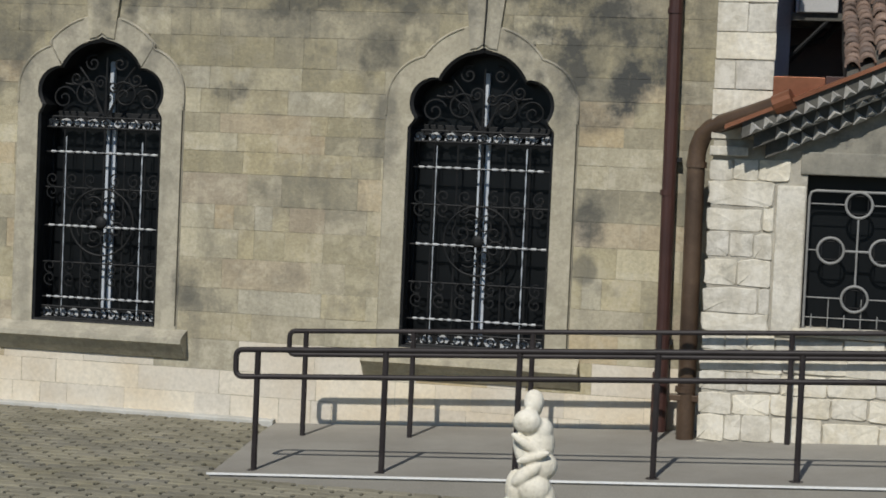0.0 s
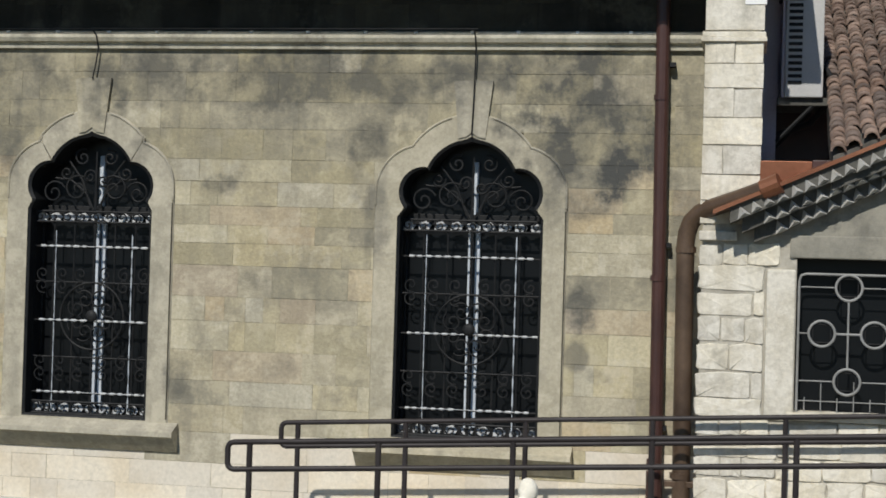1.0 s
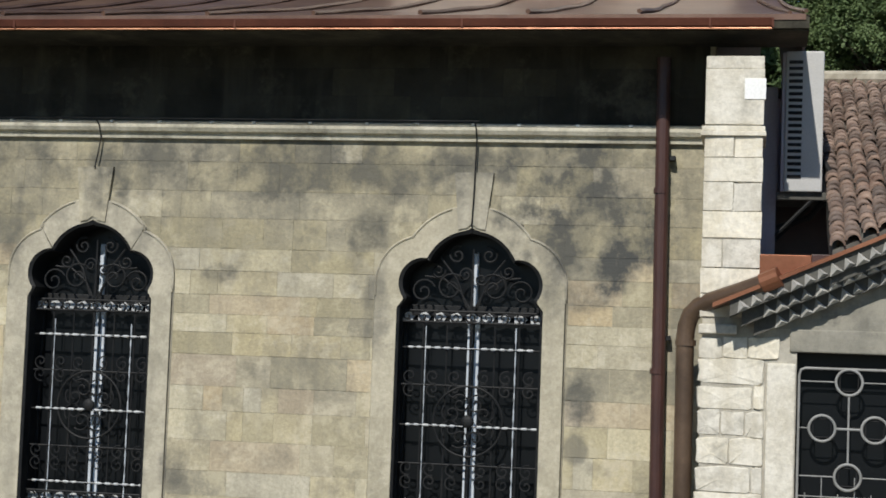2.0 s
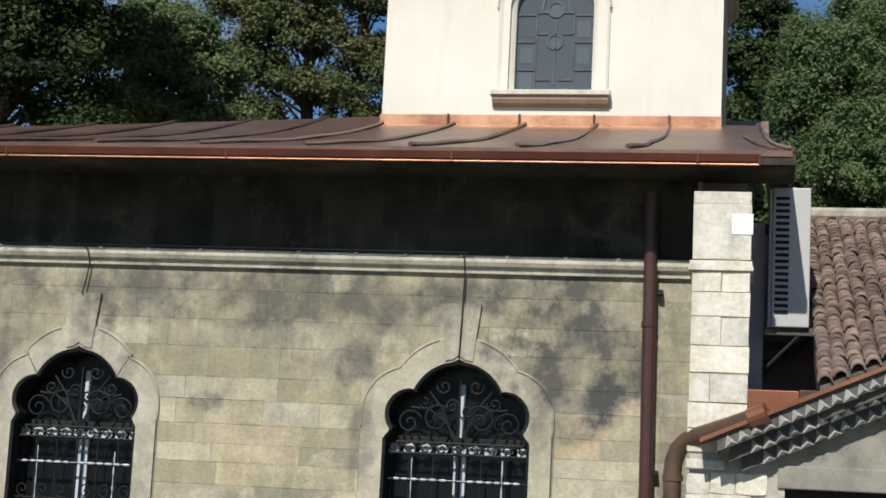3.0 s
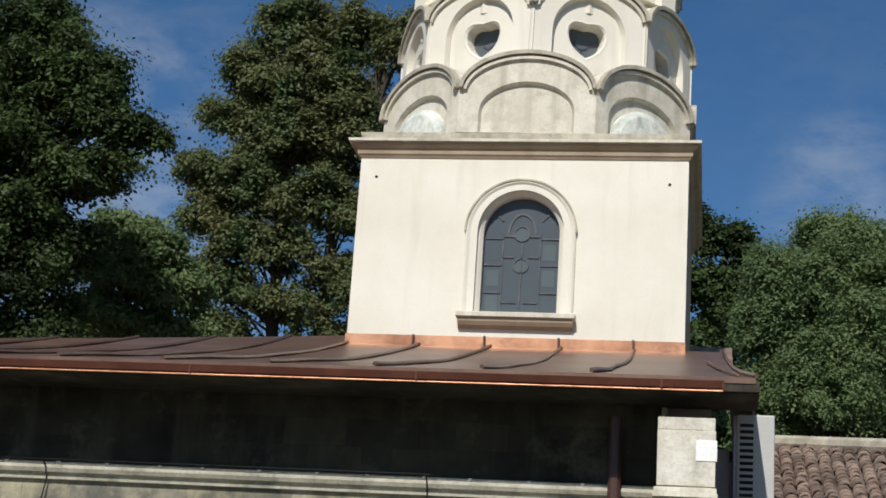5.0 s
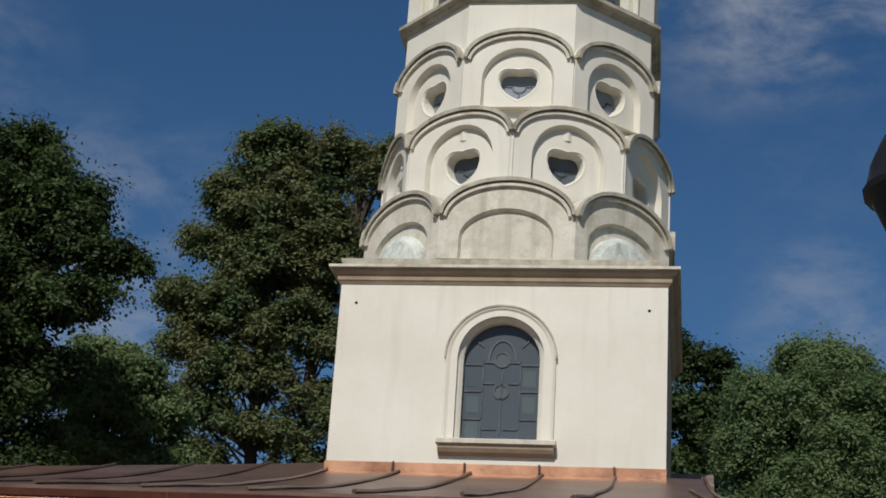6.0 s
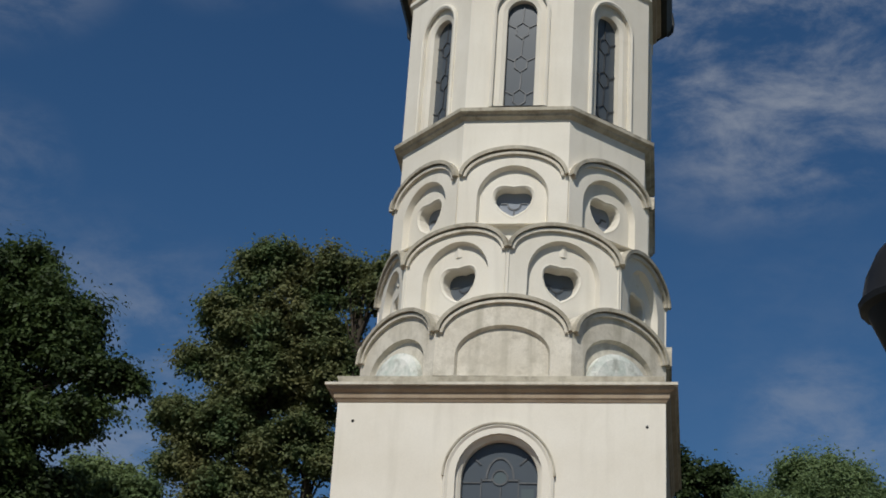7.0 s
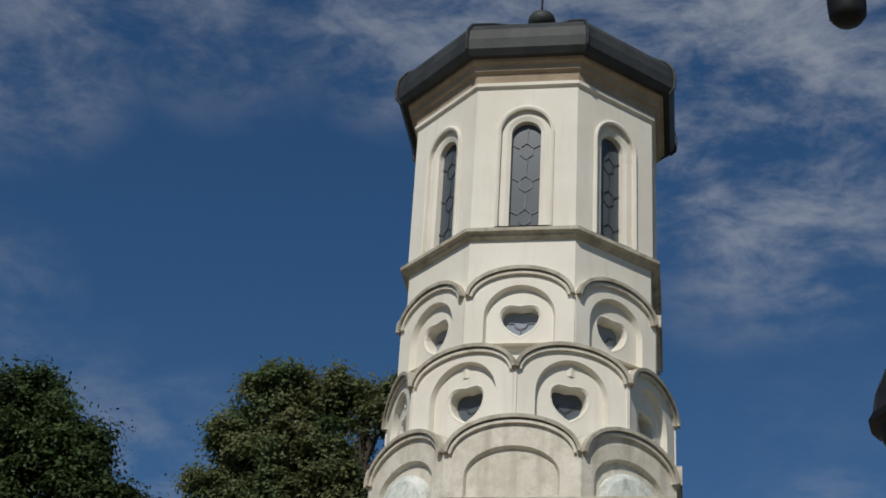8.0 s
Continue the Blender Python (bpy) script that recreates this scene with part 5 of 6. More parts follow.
for j in range(3):
    k = 0
    while True:
        s = 0.03 + 0.115 * k + 0.0575 * (j % 2) + 0.12 * j
        k += 1
        if s > 2.6:
            break
        dd = 0.02 + 0.11 * j
        dep = 0.30 - 0.10 * j
        bx, bz = -0.16 + s * cs + dd * sn, 2.95 + s * sn - dd * cs
        if tooth is None:
            bm = bmesh.new()
            vs = [bm.verts.new(q) for q in ((-0.057, 0, -0.100), (0.057, 0, -0.100), (0, 0.0, 0.0), (0.012, -0.048, -0.070))]
            for q in ((0, 1, 3), (1, 2, 3), (2, 0, 3), (0, 2, 1)):
                bm.faces.new([vs[i] for i in q])
            tooth = part("pyramid", bm, "tooth", verge, "pale grey pyramid")
            tooth.location = Vector((bx, FRONT - dep, bz)) - home(verge)
            bmo = tooth.data
            for v in bmo.vertices:
                v.co += home(verge)
            tooth.rotation_euler = (0, -math.atan(SL), 0)
        else:
            o = new("pyramid", tooth.data)
            o.parent = verge
            o.location = Vector((bx, FRONT - dep, bz)) - home(verge)
            o.rotation_euler = (0, -math.atan(SL) + random.uniform(-0.1, 0.1), 0)
            o.scale = [random.uniform(0.85, 1.1)] * 3
bm = bmesh.new()
a, b = [], []
for x in (-0.34, 3.2):
    for dy, dz in ((-0.34, 0.0), (-0.34, 0.035), (0.16, 0.07), (0.16, 0.0)):
        (a if x < 0 else b).append(bm.verts.new((x, FRONT + dy, verge_z(x) + dz)))
bm.faces.new(a)
bm.faces.new(b)
for k in range(4):
    bm.faces.new((a[k], a[(k + 1) % 4], b[(k + 1) % 4], b[k]))
part("drip_edge", bm, "copper_edge", verge, "thin reddish copper drip edge")
flash = empty("flashing", (0.1, FRONT - 0.1, 3.15), "reddish-brown copper flashing box in the roof valley", "flashing")
part("apron_return", boxed(0.463, 0.74, FRONT, FRONT + 0.04, 3.10, 3.352, bevel=0.004), "pipe", flash, "brown metal upstand")
part("apron", boxed(0.035, 0.46, FRONT - 0.02, FRONT + 0.04, 3.10, 3.34, bevel=0.004), "copper_edge", flash)
bm = bmesh.new()
bm.faces.new([bm.verts.new(q) for q in ((-0.16, FRONT + 0.04, 3.34), (0.66, FRONT + 0.04, 3.36), (1.05, 16.18, 3.42), (0.0, 16.18, 3.40))])
part("valley", bm, "pipe", flash, "dark brown valley sheet")

GX, GY = SL, 0.47


def tile_z(x, y):
    return 3.02 + GX * (x + 0.16) + GY * (y - FRONT + 0.3)


tiles = empty("roof_tiles", (1.5, FRONT, 3.3), "old reddish-brown barrel tile roof over the porch", "roof", kind="structure")
bm = bmesh.new()
plan = ((0.62, FRONT - 0.25), (3.2, FRONT - 0.25), (3.2, 14.85), (0.70, 18.5), (0.62, 15.0))
a = [bm.verts.new((x, y, tile_z(x, y) - 0.02)) for x, y in plan]
b = [bm.verts.new((x, y, tile_z(x, y) - 0.30)) for x, y in plan]
bm.faces.new(a)
bm.faces.new(b)
for k in range(5):
    bm.faces.new((a[k], a[(k + 1) % 5], b[(k + 1) % 5], b[k]))
part("bed", bm, "bedgrey", tiles)

# ---------------------------------------------------------------- air conditioner
acu = empty("air_conditioner", (0.37, 15.3, 3.93), "tall white outdoor air-conditioning unit with side louvres on brackets", "air conditioner")
part("casing", boxed(0.235, 0.575, 15.15, 16.0, 4.00, 5.29, bevel=0.012), "ac", acu, "white enamelled casing")
for k in range(19):
    z = 4.12 + 0.0585 * k
    part("slot", boxed(0.262, 0.385, 15.142, 15.152, z, z + 0.030), "slot", acu, "dark louvre slot")
part("rear_lip", boxed(0.205, 0.234, 15.17, 15.99, 4.0, 5.28, bevel=0.004), "greywall", acu)
part("side_seam", boxed(0.566, 0.578, 15.25, 15.95, 4.1, 5.1), "slot", acu)
for y in (15.2, 15.85):
    part("bracket", boxed(0.172, 0.64, y, y + 0.05, 3.93, 4.0, bevel=0.004), "bedgrey", acu, "dark grey steel bracket")
    part("brace", rod([(0.172, y + 0.02, 3.6), (0.5, y + 0.02, 3.94)], 0.018, 6), "iron", acu)
part("hose", rod([(0.575, 15.5, 4.35), (0.66, 15.48, 4.22), (0.64, 15.5, 4.0), (0.48, 15.55, 3.8), (0.19, 15.6, 3.7)], 0.03, 8), "slot", acu)

# ---------------------------------------------------------------- handrails on the ramp
def handrail(y, x_end, posts, label):
    r = empty("handrail", (posts[0], y, ramp_z(posts[0])), label, "handrail", "ramp handrails")

    def zr(x, h):
        return 0.012 + 0.056 * (x + 3.9) + h
    t, b = 0.955, 0.745
    c = 0.05
    pts = [(9.0, y, zr(9.0, t)), (x_end + c, y, zr(x_end, t))]
    pts += [(x_end + c - c * math.sin(a), y, zr(x_end, t - c + c * math.cos(a))) for a in (0.5, 1.0, 1.57)]
    pts += [(x_end + c - c * math.cos(a), y, zr(x_end, b + c - c * math.sin(a))) for a in (0.0, 0.57, 1.07, 1.57)]
    pts += [(9.0, y, zr(9.0, b))]
    smooth(part("rail", rod(pts, 0.0225, 10), "railpaint", r), 60)
    for x in posts:
        p = part("post", rod([(x, y + 0.004, ramp_z(x) - 0.02), (x, y + 0.004, zr(x, t))], 0.0235, 10), "railpaint", r)
        part("base_plate", rod([(x, y, ramp_z(x) - 0.01), (x, y, ramp_z(x) + 0.012)], 0.052, 12), "railpaint", p)
    return r


handrail(12.20, -3.965, [-3.79, -2.77, -1.735, -0.70, 0.345, 1.39, 2.43], "dark painted tubular steel handrail along the ramp's outer edge")
handrail(13.96, -4.05, [-3.90, -2.93, -1.88, -0.80, 0.30, 1.35, 2.4], "dark painted tubular steel handrail nearer the church wall")

# ---------------------------------------------------------------- small statue before the ramp
bm = bmesh.new()


def blob(x, y, z, rx, ry, rz, tilt=0.0):
    bmesh.ops.create_uvsphere(bm, u_segments=18, v_segments=12, radius=1.0, matrix=Matrix.Translation((x, y, z)) @ Matrix.Rotation(tilt, 4, 'Y') @ Matrix.Diagonal((rx, ry, rz, 1)))


SX, SY = -1.19, 9.0
blob(SX + 0.0, SY, 1.140, 0.058, 0.054, 0.072)
blob(SX - 0.012, SY - 0.028, 1.125, 0.034, 0.03, 0.042)
blob(SX - 0.005, SY + 0.03, 1.10, 0.052, 0.04, 0.05)
blob(SX - 0.025, SY - 0.05, 1.035, 0.080, 0.062, 0.070)
blob(SX - 0.045, SY - 0.085, 1.045, 0.034, 0.03, 0.034)
blob(SX + 0.0, SY - 0.08, 1.045, 0.035, 0.03, 0.035)
blob(SX - 0.075, SY - 0.04, 1.03, 0.035, 0.035, 0.04)
blob(SX - 0.005, SY - 0.06, 1.008, 0.036, 0.036, 0.024)
blob(SX + 0.045, SY, 0.985, 0.07, 0.065, 0.075, 0.3)
blob(SX + 0.02, SY, 0.90, 0.108, 0.075, 0.135, 0.1)
blob(SX - 0.02, SY - 0.075, 0.915, 0.105, 0.026, 0.028, 0.55)
blob(SX + 0.02, SY - 0.08, 0.845, 0.10, 0.026, 0.027, -0.35)
blob(SX + 0.05, SY, 0.79, 0.10, 0.08, 0.09)
blob(SX - 0.05, SY + 0.01, 0.86, 0.05, 0.06, 0.12, -0.3)
blob(SX - 0.01, SY - 0.05, 0.75, 0.115, 0.062, 0.045, -0.7)
blob(SX + 0.02, SY - 0.02, 0.67, 0.105, 0.085, 0.09, 0.3)
blob(SX - 0.08, SY, 0.66, 0.06, 0.07, 0.10)
blob(SX + 0.09, SY, 0.58, 0.06, 0.07, 0.12)
blob(SX - 0.09, SY, 0.54, 0.07, 0.08, 0.08)
blob(SX, SY, 0.48, 0.14, 0.11, 0.10)
bmesh.ops.create_cube(bm, size=1.0, matrix=Matrix.Translation((SX, SY, 0.20)) @ Matrix.Diagonal((0.34, 0.34, 0.46, 1)))
stat = part("statue", bm, "statue", None, "small cream cast-stone statue of an embracing group on a plinth")
tagged(stat, category="statue")
rm = stat.modifiers.new("blend", 'REMESH')
rm.mode = 'VOXEL'
rm.voxel_size = 0.007
rm.use_smooth_shade = True
sm = stat.modifiers.new("soften", 'SMOOTH')
sm.factor = 0.6
sm.iterations = 2

# ---------------------------------------------------------------- street lamp close by, mostly beside the view
lampo = empty("street_lamp", (1.6, 6.2, 0.0), "black cast street lamp with hooded lantern heads", "street lamp")
LXC = 0.885


def lathe(cx, cy, prof, n=20):
    bm = bmesh.new()
    rows = [[bm.verts.new((cx + r * math.cos(2 * math.pi * k / n), cy + r * math.sin(2 * math.pi * k / n), z)) for k in range(n)] for r, z in prof]
    for a, b in zip(rows, rows[1:]):
        for k in range(n):
            bm.faces.new((a[k], a[(k + 1) % n], b[(k + 1) % n], b[k]))
    bm.faces.new(rows[0])
    bm.faces.new(rows[-1])
    return bm


smooth(part("post", lathe(1.6, 6.2, [(0.16, -0.03), (0.16, 0.3), (0.09, 0.5), (0.07, 0.9), (0.055, 3.0), (0.05, 7.4)]), "lamp", lampo))
part("arm", rod([(1.6, 6.2, 5.2), (1.25, 6.1, 5.53), (LXC, 6.0, 5.43), (LXC, 6.0, 5.23)], 0.025, 8), "lamp", lampo)
part("arm", rod([(1.6, 6.2, 7.35), (1.2, 6.1, 7.5), (0.70, 6.0, 7.4), (0.70, 6.0, 7.2)], 0.025, 8), "lamp", lampo)
smooth(part("lantern", lathe(LXC, 6.0, [(0.03, 4.530), (0.10, 4.580), (0.215, 4.860), (0.245, 4.875), (0.25, 4.900), (0.235, 4.915), (0.215, 5.010), (0.17, 5.110), (0.09, 5.200), (0.03, 5.240)]), "lamp", lampo, "hooded black lantern"))
smooth(part("lantern", lathe(0.70, 6.0, [(0.02, 6.79), (0.06, 6.80), (0.082, 6.83), (0.086, 6.90), (0.086, 7.15), (0.05, 7.25)]), "lamp", lampo, "round black lamp head"))


# ---------------------------------------------------------------- house beyond the church
house = empty("house", (-1.5, 29.0, -0.03), "distant house with a low reddish tiled roof", "house")
part("wall", boxed(-3.6, 0.2, 27.2, 31.0, -0.03, 8.3), "stucco", house)
bm = bmesh.new()
prism(bm, [(26.9, 8.30), (29.1, 9.2), (31.3, 8.30), (31.3, 8.2), (26.9, 8.2)], -3.8, 0.34)
part("roof", bm, "tile", house, "weathered tile roof")

# ---------------------------------------------------------------- trees
def tree(x, y, h, clumps, leaves_n, size, bough, leaf, label, seed, trunk=0.28, stems=((0.0, 0.0),), droop=0.55):
    """clumps: place x and height of the centre, depth off the trunk, radii x, y, z and density; each holds boughs, flat sprays of leaves with gaps between them."""
    rng = np.random.default_rng(seed)
    pr = random.Random(seed)
    t = empty("tree", (x, y, -0.03), label, "tree")
    bm = bmesh.new()
    for sx, sy in stems:
        tube(bm, [(x + 0.2 * sx, y + 0.2 * sy, -0.05), (x + 0.5 * sx + 0.1, y + 0.5 * sy, h * 0.3), (x + 0.9 * sx - 0.05, y + sy, h * 0.6), (x + sx + 0.05, y + sy, h * 0.94)], [trunk, trunk * 0.8, trunk * 0.5, 0.03], 10)
    P, O = [], []
    spec = []
    for cx, cz, oy, rx, ry, rz, dens in clumps:
        area = 12.6 * (rx * ry * rz) ** (2 / 3)
        nb = max(8, int(dens * 1.5 * area / (math.pi * bough ** 2)))
        spec.append((cx, cz, oy, rx, ry, rz, nb))
    total = sum(q[6] for q in spec)
    per = leaves_n // total
    for cx, cz, oy, rx, ry, rz, nb in spec:
        d = rng.normal(size=(nb, 3))
        d /= np.linalg.norm(d, axis=1)[:, None]
        d[:, 2] = np.where(d[:, 2] < -0.5, -0.6 * d[:, 2], d[:, 2])
        cen = np.array([cx, y + oy, cz]) + d * (rng.uniform(0.25, 1.0, nb) ** 0.6)[:, None] * np.array([rx, ry, rz])
        for b in range(nb):
            n = int(per * rng.uniform(0.55, 1.5))
            r = bough * rng.uniform(0.55, 1.35)
            e = rng.normal(size=(n, 3))
            e /= np.linalg.norm(e, axis=1)[:, None]
            e[:, 2] = np.abs(e[:, 2]) * np.where(rng.random(n) < 0.7, 1, -1)
            rad = rng.uniform(0.0, 1.0, n) ** 0.5
            off = e * rad[:, None] * r * np.array([1.25, 1.25, droop])
            off[:, 2] -= 0.3 * (off[:, 0] ** 2 + off[:, 1] ** 2) / r
            off += rng.normal(size=(n, 3)) * 0.42 * r * (rng.random(n) < 0.5)[:, None]
            P.append(cen[b] + off)
            O.append(e * np.array([1, 1, 0.8]) + 0.35 * d[b])
        # limbs that carry the boughs
        for b in rng.integers(0, nb, max(3, nb // 5)):
            ex, ey, ez = cen[b]
            sx, sy = min(stems, key=lambda q: abs(x + q[0] - ex) + pr.uniform(0, 0.6))
            z0 = max(1.5, min(h * 0.86, ez - pr.uniform(0.5, 1.6)))
            f = min(1.0, z0 / (0.6 * h))
            bx, by = x + sx * (0.2 + 0.75 * f), y + sy * (0.2 + 0.8 * f)
            tube(bm, [(bx, by, z0), (bx + (ex - bx) * 0.5, by + (ey - by) * 0.5, z0 + (ez - z0) * 0.62), (ex, ey, ez)], [trunk * 0.15, trunk * 0.08, 0.008], 6)
    part("trunk", bm, "bark", t, "dark trunk and limbs")
    P = np.concatenate(P)
    n = len(P)
    u = rng.normal(size=(n, 3))
    u /= np.linalg.norm(u, axis=1)[:, None]
    out = np.concatenate(O)
    out /= np.linalg.norm(out, axis=1)[:, None] + 1e-9
    w = rng.normal(size=(n, 3)) * 0.42 + out * 0.8 + np.array([0, 0, 0.6])
    v = np.cross(w, u)
    v /= np.linalg.norm(v, axis=1)[:, None] + 1e-9
    u = np.cross(v, w)
    u /= np.linalg.norm(u, axis=1)[:, None] + 1e-9
    s = size * rng.uniform(0.55, 1.35, n)[:, None]
    co = np.stack([P - u * s, P - u * s * 0.1 + v * s * 0.55, P + u * s, P + u * s * 0.1 - v * s * 0.55], 1).reshape(-1, 3) - np.array([x, y, -0.03])
    me = bpy.data.meshes.new("crown")
    me.vertices.add(4 * n)
    me.vertices.foreach_set("co", co.ravel())
    me.loops.add(4 * n)
    me.loops.foreach_set("vertex_index", np.arange(4 * n))
    me.polygons.add(n)
    me.polygons.foreach_set("loop_start", np.arange(n) * 4)
    me.update(calc_edges=True)
    me.materials.append(M[leaf])
    o = new("crown", me)
    o.parent = t
    tagged(o, "leafy crown", kind="stuff")
    return t


tree(-12.6, 25.5, 14.0, [(-12.9, 10.8, 0, 2.0, 1.8, 2.9, 1.0), (-11.5, 12.9, 0, 1.1, 1.0, 0.95, 0.9), (-12.6, 13.75, 0, 0.9, 0.9, 0.75, 0.9), (-10.75, 12.7, -0.2, 0.75, 0.8, 0.75, 0.75), (-10.4, 11.9, -0.3, 0.7, 0.7, 0.45, 0.7), (-9.75, 11.75, -0.3, 0.6, 0.5, 0.35, 0.8), (-10.1, 11.2, -0.2, 0.5, 0.5, 0.3, 0.6), (-12.0, 13.9, 0, 0.8, 0.8, 0.5, 0.8),
                         (-10.9, 11.0, -0.2, 0.75, 0.8, 0.6, 0.8), (-11.7, 9.2, -0.3, 1.1, 1.2, 1.5, 0.9), (-10.9, 9.9, 0.1, 0.6, 0.6, 0.4, 0.7), (-11.2, 7.9, 0, 1.0, 1.0, 0.9, 0.9), (-14.6, 11.0, 0, 1.6, 1.6, 2.8, 0.8)], 260000, 0.050, 0.30, "leaf_dark", "dense dark green broadleaf tree behind the church", 21, 0.4)
tree(-9.0, 34.0, 18.2, [(-9.7, 17.6, 0, 0.85, 0.9, 1.0, 1.1), (-8.2, 17.5, 0.2, 0.75, 0.8, 0.9, 1.1), (-7.0, 17.0, 0, 0.7, 0.8, 1.1, 1.0), (-10.3, 16.4, 0, 1.0, 1.0, 1.0, 1.1), (-8.9, 16.0, 0, 1.3, 1.2, 1.3, 1.1), (-10.8, 15.3, 0, 0.9, 0.9, 0.9, 1.0), (-9.4, 14.8, 0, 1.4, 1.2, 1.2, 1.1),
                        (-7.8, 14.9, 0.2, 1.0, 1.0, 1.4, 0.9), (-11.5, 14.1, 0, 0.7, 0.8, 0.5, 0.9), (-10.4, 13.7, 0, 1.3, 1.1, 1.0, 1.0), (-8.9, 13.4, 0, 1.2, 1.1, 0.9, 0.85), (-7.7, 13.0, 0, 0.8, 0.9, 0.9, 0.6), (-11.2, 12.8, 0, 0.8, 0.8, 0.6, 0.9), (-9.9, 12.3, 0, 1.3, 1.1, 0.8, 0.85),
                        (-8.3, 11.8, 0.2, 0.9, 0.9, 0.7, 0.55), (-10.9, 11.5, 0, 0.9, 0.8, 0.7, 0.85), (-9.5, 10.9, 0, 1.2, 1.0, 0.6, 0.65), (-10.6, 10.3, 0, 0.9, 0.8, 0.5, 0.85), (-11.9, 11.6, 0.3, 0.7, 0.8, 0.6, 0.8), (-8.4, 10.3, 0.2, 0.9, 0.9, 0.5, 0.7), (-7.6, 11.2, 0, 0.8, 0.9, 0.8, 0.75)], 240000, 0.052, 0.27, "leaf_autumn", "tall green tree turning brown in places", 22, 0.26, ((-0.6, 0.0), (0.6, 0.2), (1.5, -0.1)), 0.62)
tree(-11.4, 30.0, 11.6, [(-11.7, 11.4, 0, 0.7, 0.7, 0.55, 0.9), (-10.85, 11.0, 0, 0.7, 0.7, 0.5, 0.8), (-12.3, 10.9, 0, 0.8, 0.8, 0.7, 1.0), (-11.4, 10.4, 0, 0.9, 0.8, 0.6, 1.0), (-10.4, 10.2, 0, 0.6, 0.6, 0.6, 0.9), (-12.1, 9.6, 0, 0.9, 0.8, 0.6, 1.0), (-11.1, 9.4, 0, 0.8, 0.7, 0.5, 0.75), (-10.2, 9.2, 0, 0.7, 0.6, 0.5, 0.75)], 110000, 0.048, 0.24, "leaf_mid", "thin-leaved small tree with gaps of sky", 23, 0.12)
tree(2.5, 30.0, 12.0, [(2.4, 10.2, 0, 1.6, 1.6, 1.6, 1.25), (2.3, 11.5, 0, 0.85, 0.9, 0.5, 1.2), (1.2, 10.7, -0.2, 0.6, 0.8, 0.6, 1.15), (3.6, 10.6, 0, 1.1, 1.2, 1.0, 1.2), (2.4, 8.3, -0.2, 1.6, 1.5, 1.2, 1.2), (4.3, 9.0, 0, 1.2, 1.2, 1.7, 1.1), (0.95, 9.7, -0.2, 0.55, 0.7, 0.7, 1.3), (1.1, 8.5, 0, 0.7, 0.8, 0.9, 1.3), (2.4, 9.4, -0.3, 1.5, 1.4, 1.4, 1.0), (0.5, 7.6, 0.2, 0.6, 0.7, 0.5, 0.9)], 420000, 0.036, 0.22, "leaf_light", "round bright green tree behind the tiled roof", 24, 0.3, ((0.0, 0.0),), 1.25)
tree(0.2, 37.0, 14.3, [(-0.8, 13.9, 0, 0.75, 0.8, 0.62, 0.85), (0.25, 13.5, 0, 0.6, 0.7, 0.6, 0.8), (0.75, 12.8, 0, 0.5, 0.6, 0.6, 0.75), (-0.3, 12.4, 0, 0.9, 0.9, 0.6, 0.8), (0.4, 11.6, 0, 0.7, 0.8, 0.5, 0.7), (-0.3, 10.9, 0, 0.9, 0.9, 0.7, 0.8), (0.5, 10.0, 0, 0.9, 0.9, 0.7, 0.8), (-0.2, 9.0, 0, 1.0, 0.9, 0.7, 0.8)], 70000, 0.060, 0.28, "leaf_dark", "dark green tree beyond the tower", 25, 0.25)
tree(6.2, 33.0, 12.5, [(6.2, 9.4, 0, 2.2, 1.8, 2.4, 1.0), (5.2, 11.5, 0, 1.0, 1.0, 0.7, 1.0)], 70000, 0.055, 0.36, "leaf_light", "bright green tree at the edge of the grove", 26, 0.3)
tree(-6.4, 37.0, 14.0, [(-6.5, 12.8, 0, 1.3, 1.2, 1.2, 0.8), (-6.8, 10.8, 0, 1.2, 1.1, 0.6, 0.6)], 30000, 0.062, 0.34, "leaf_autumn", "half-bare tree turning brown beside the tower", 27, 0.22)
tree(0.1, 25.4, 7.6, [(0.1, 6.9, 0, 0.5, 0.5, 0.6, 1.0)], 9000, 0.042, 0.2, "leaf_mid", "small green tree between the church and the house", 28, 0.08)

# ---------------------------------------------------------------- pieces of walls, roofs and paving
# facing blocks of the nave wall
def spread(cx, w, z0, z1):
    """Half width that the opening's surround takes up between two heights."""
    if z0 > 3.58 or z1 < 0.55:
        return 0.0
    return 0.47 if z0 > 3.27 else w + 0.03


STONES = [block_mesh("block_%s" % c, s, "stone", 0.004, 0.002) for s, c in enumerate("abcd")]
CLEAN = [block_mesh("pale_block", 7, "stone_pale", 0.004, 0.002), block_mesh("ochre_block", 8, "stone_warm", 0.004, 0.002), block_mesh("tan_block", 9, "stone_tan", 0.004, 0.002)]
PLINTH = [block_mesh("plinth_%s" % c, s + 20, "plinth", 0.004, 0.002) for s, c in enumerate("ab")]
SOOT_SHADED = [block_mesh("sooty_%s" % c, s + 10, "soot_shade", 0.008, 0.003) for s, c in enumerate("ab")]
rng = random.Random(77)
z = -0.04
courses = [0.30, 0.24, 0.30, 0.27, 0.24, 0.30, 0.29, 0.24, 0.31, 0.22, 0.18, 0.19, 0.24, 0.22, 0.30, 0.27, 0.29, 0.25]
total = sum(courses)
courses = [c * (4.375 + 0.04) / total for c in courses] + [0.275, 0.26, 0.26]
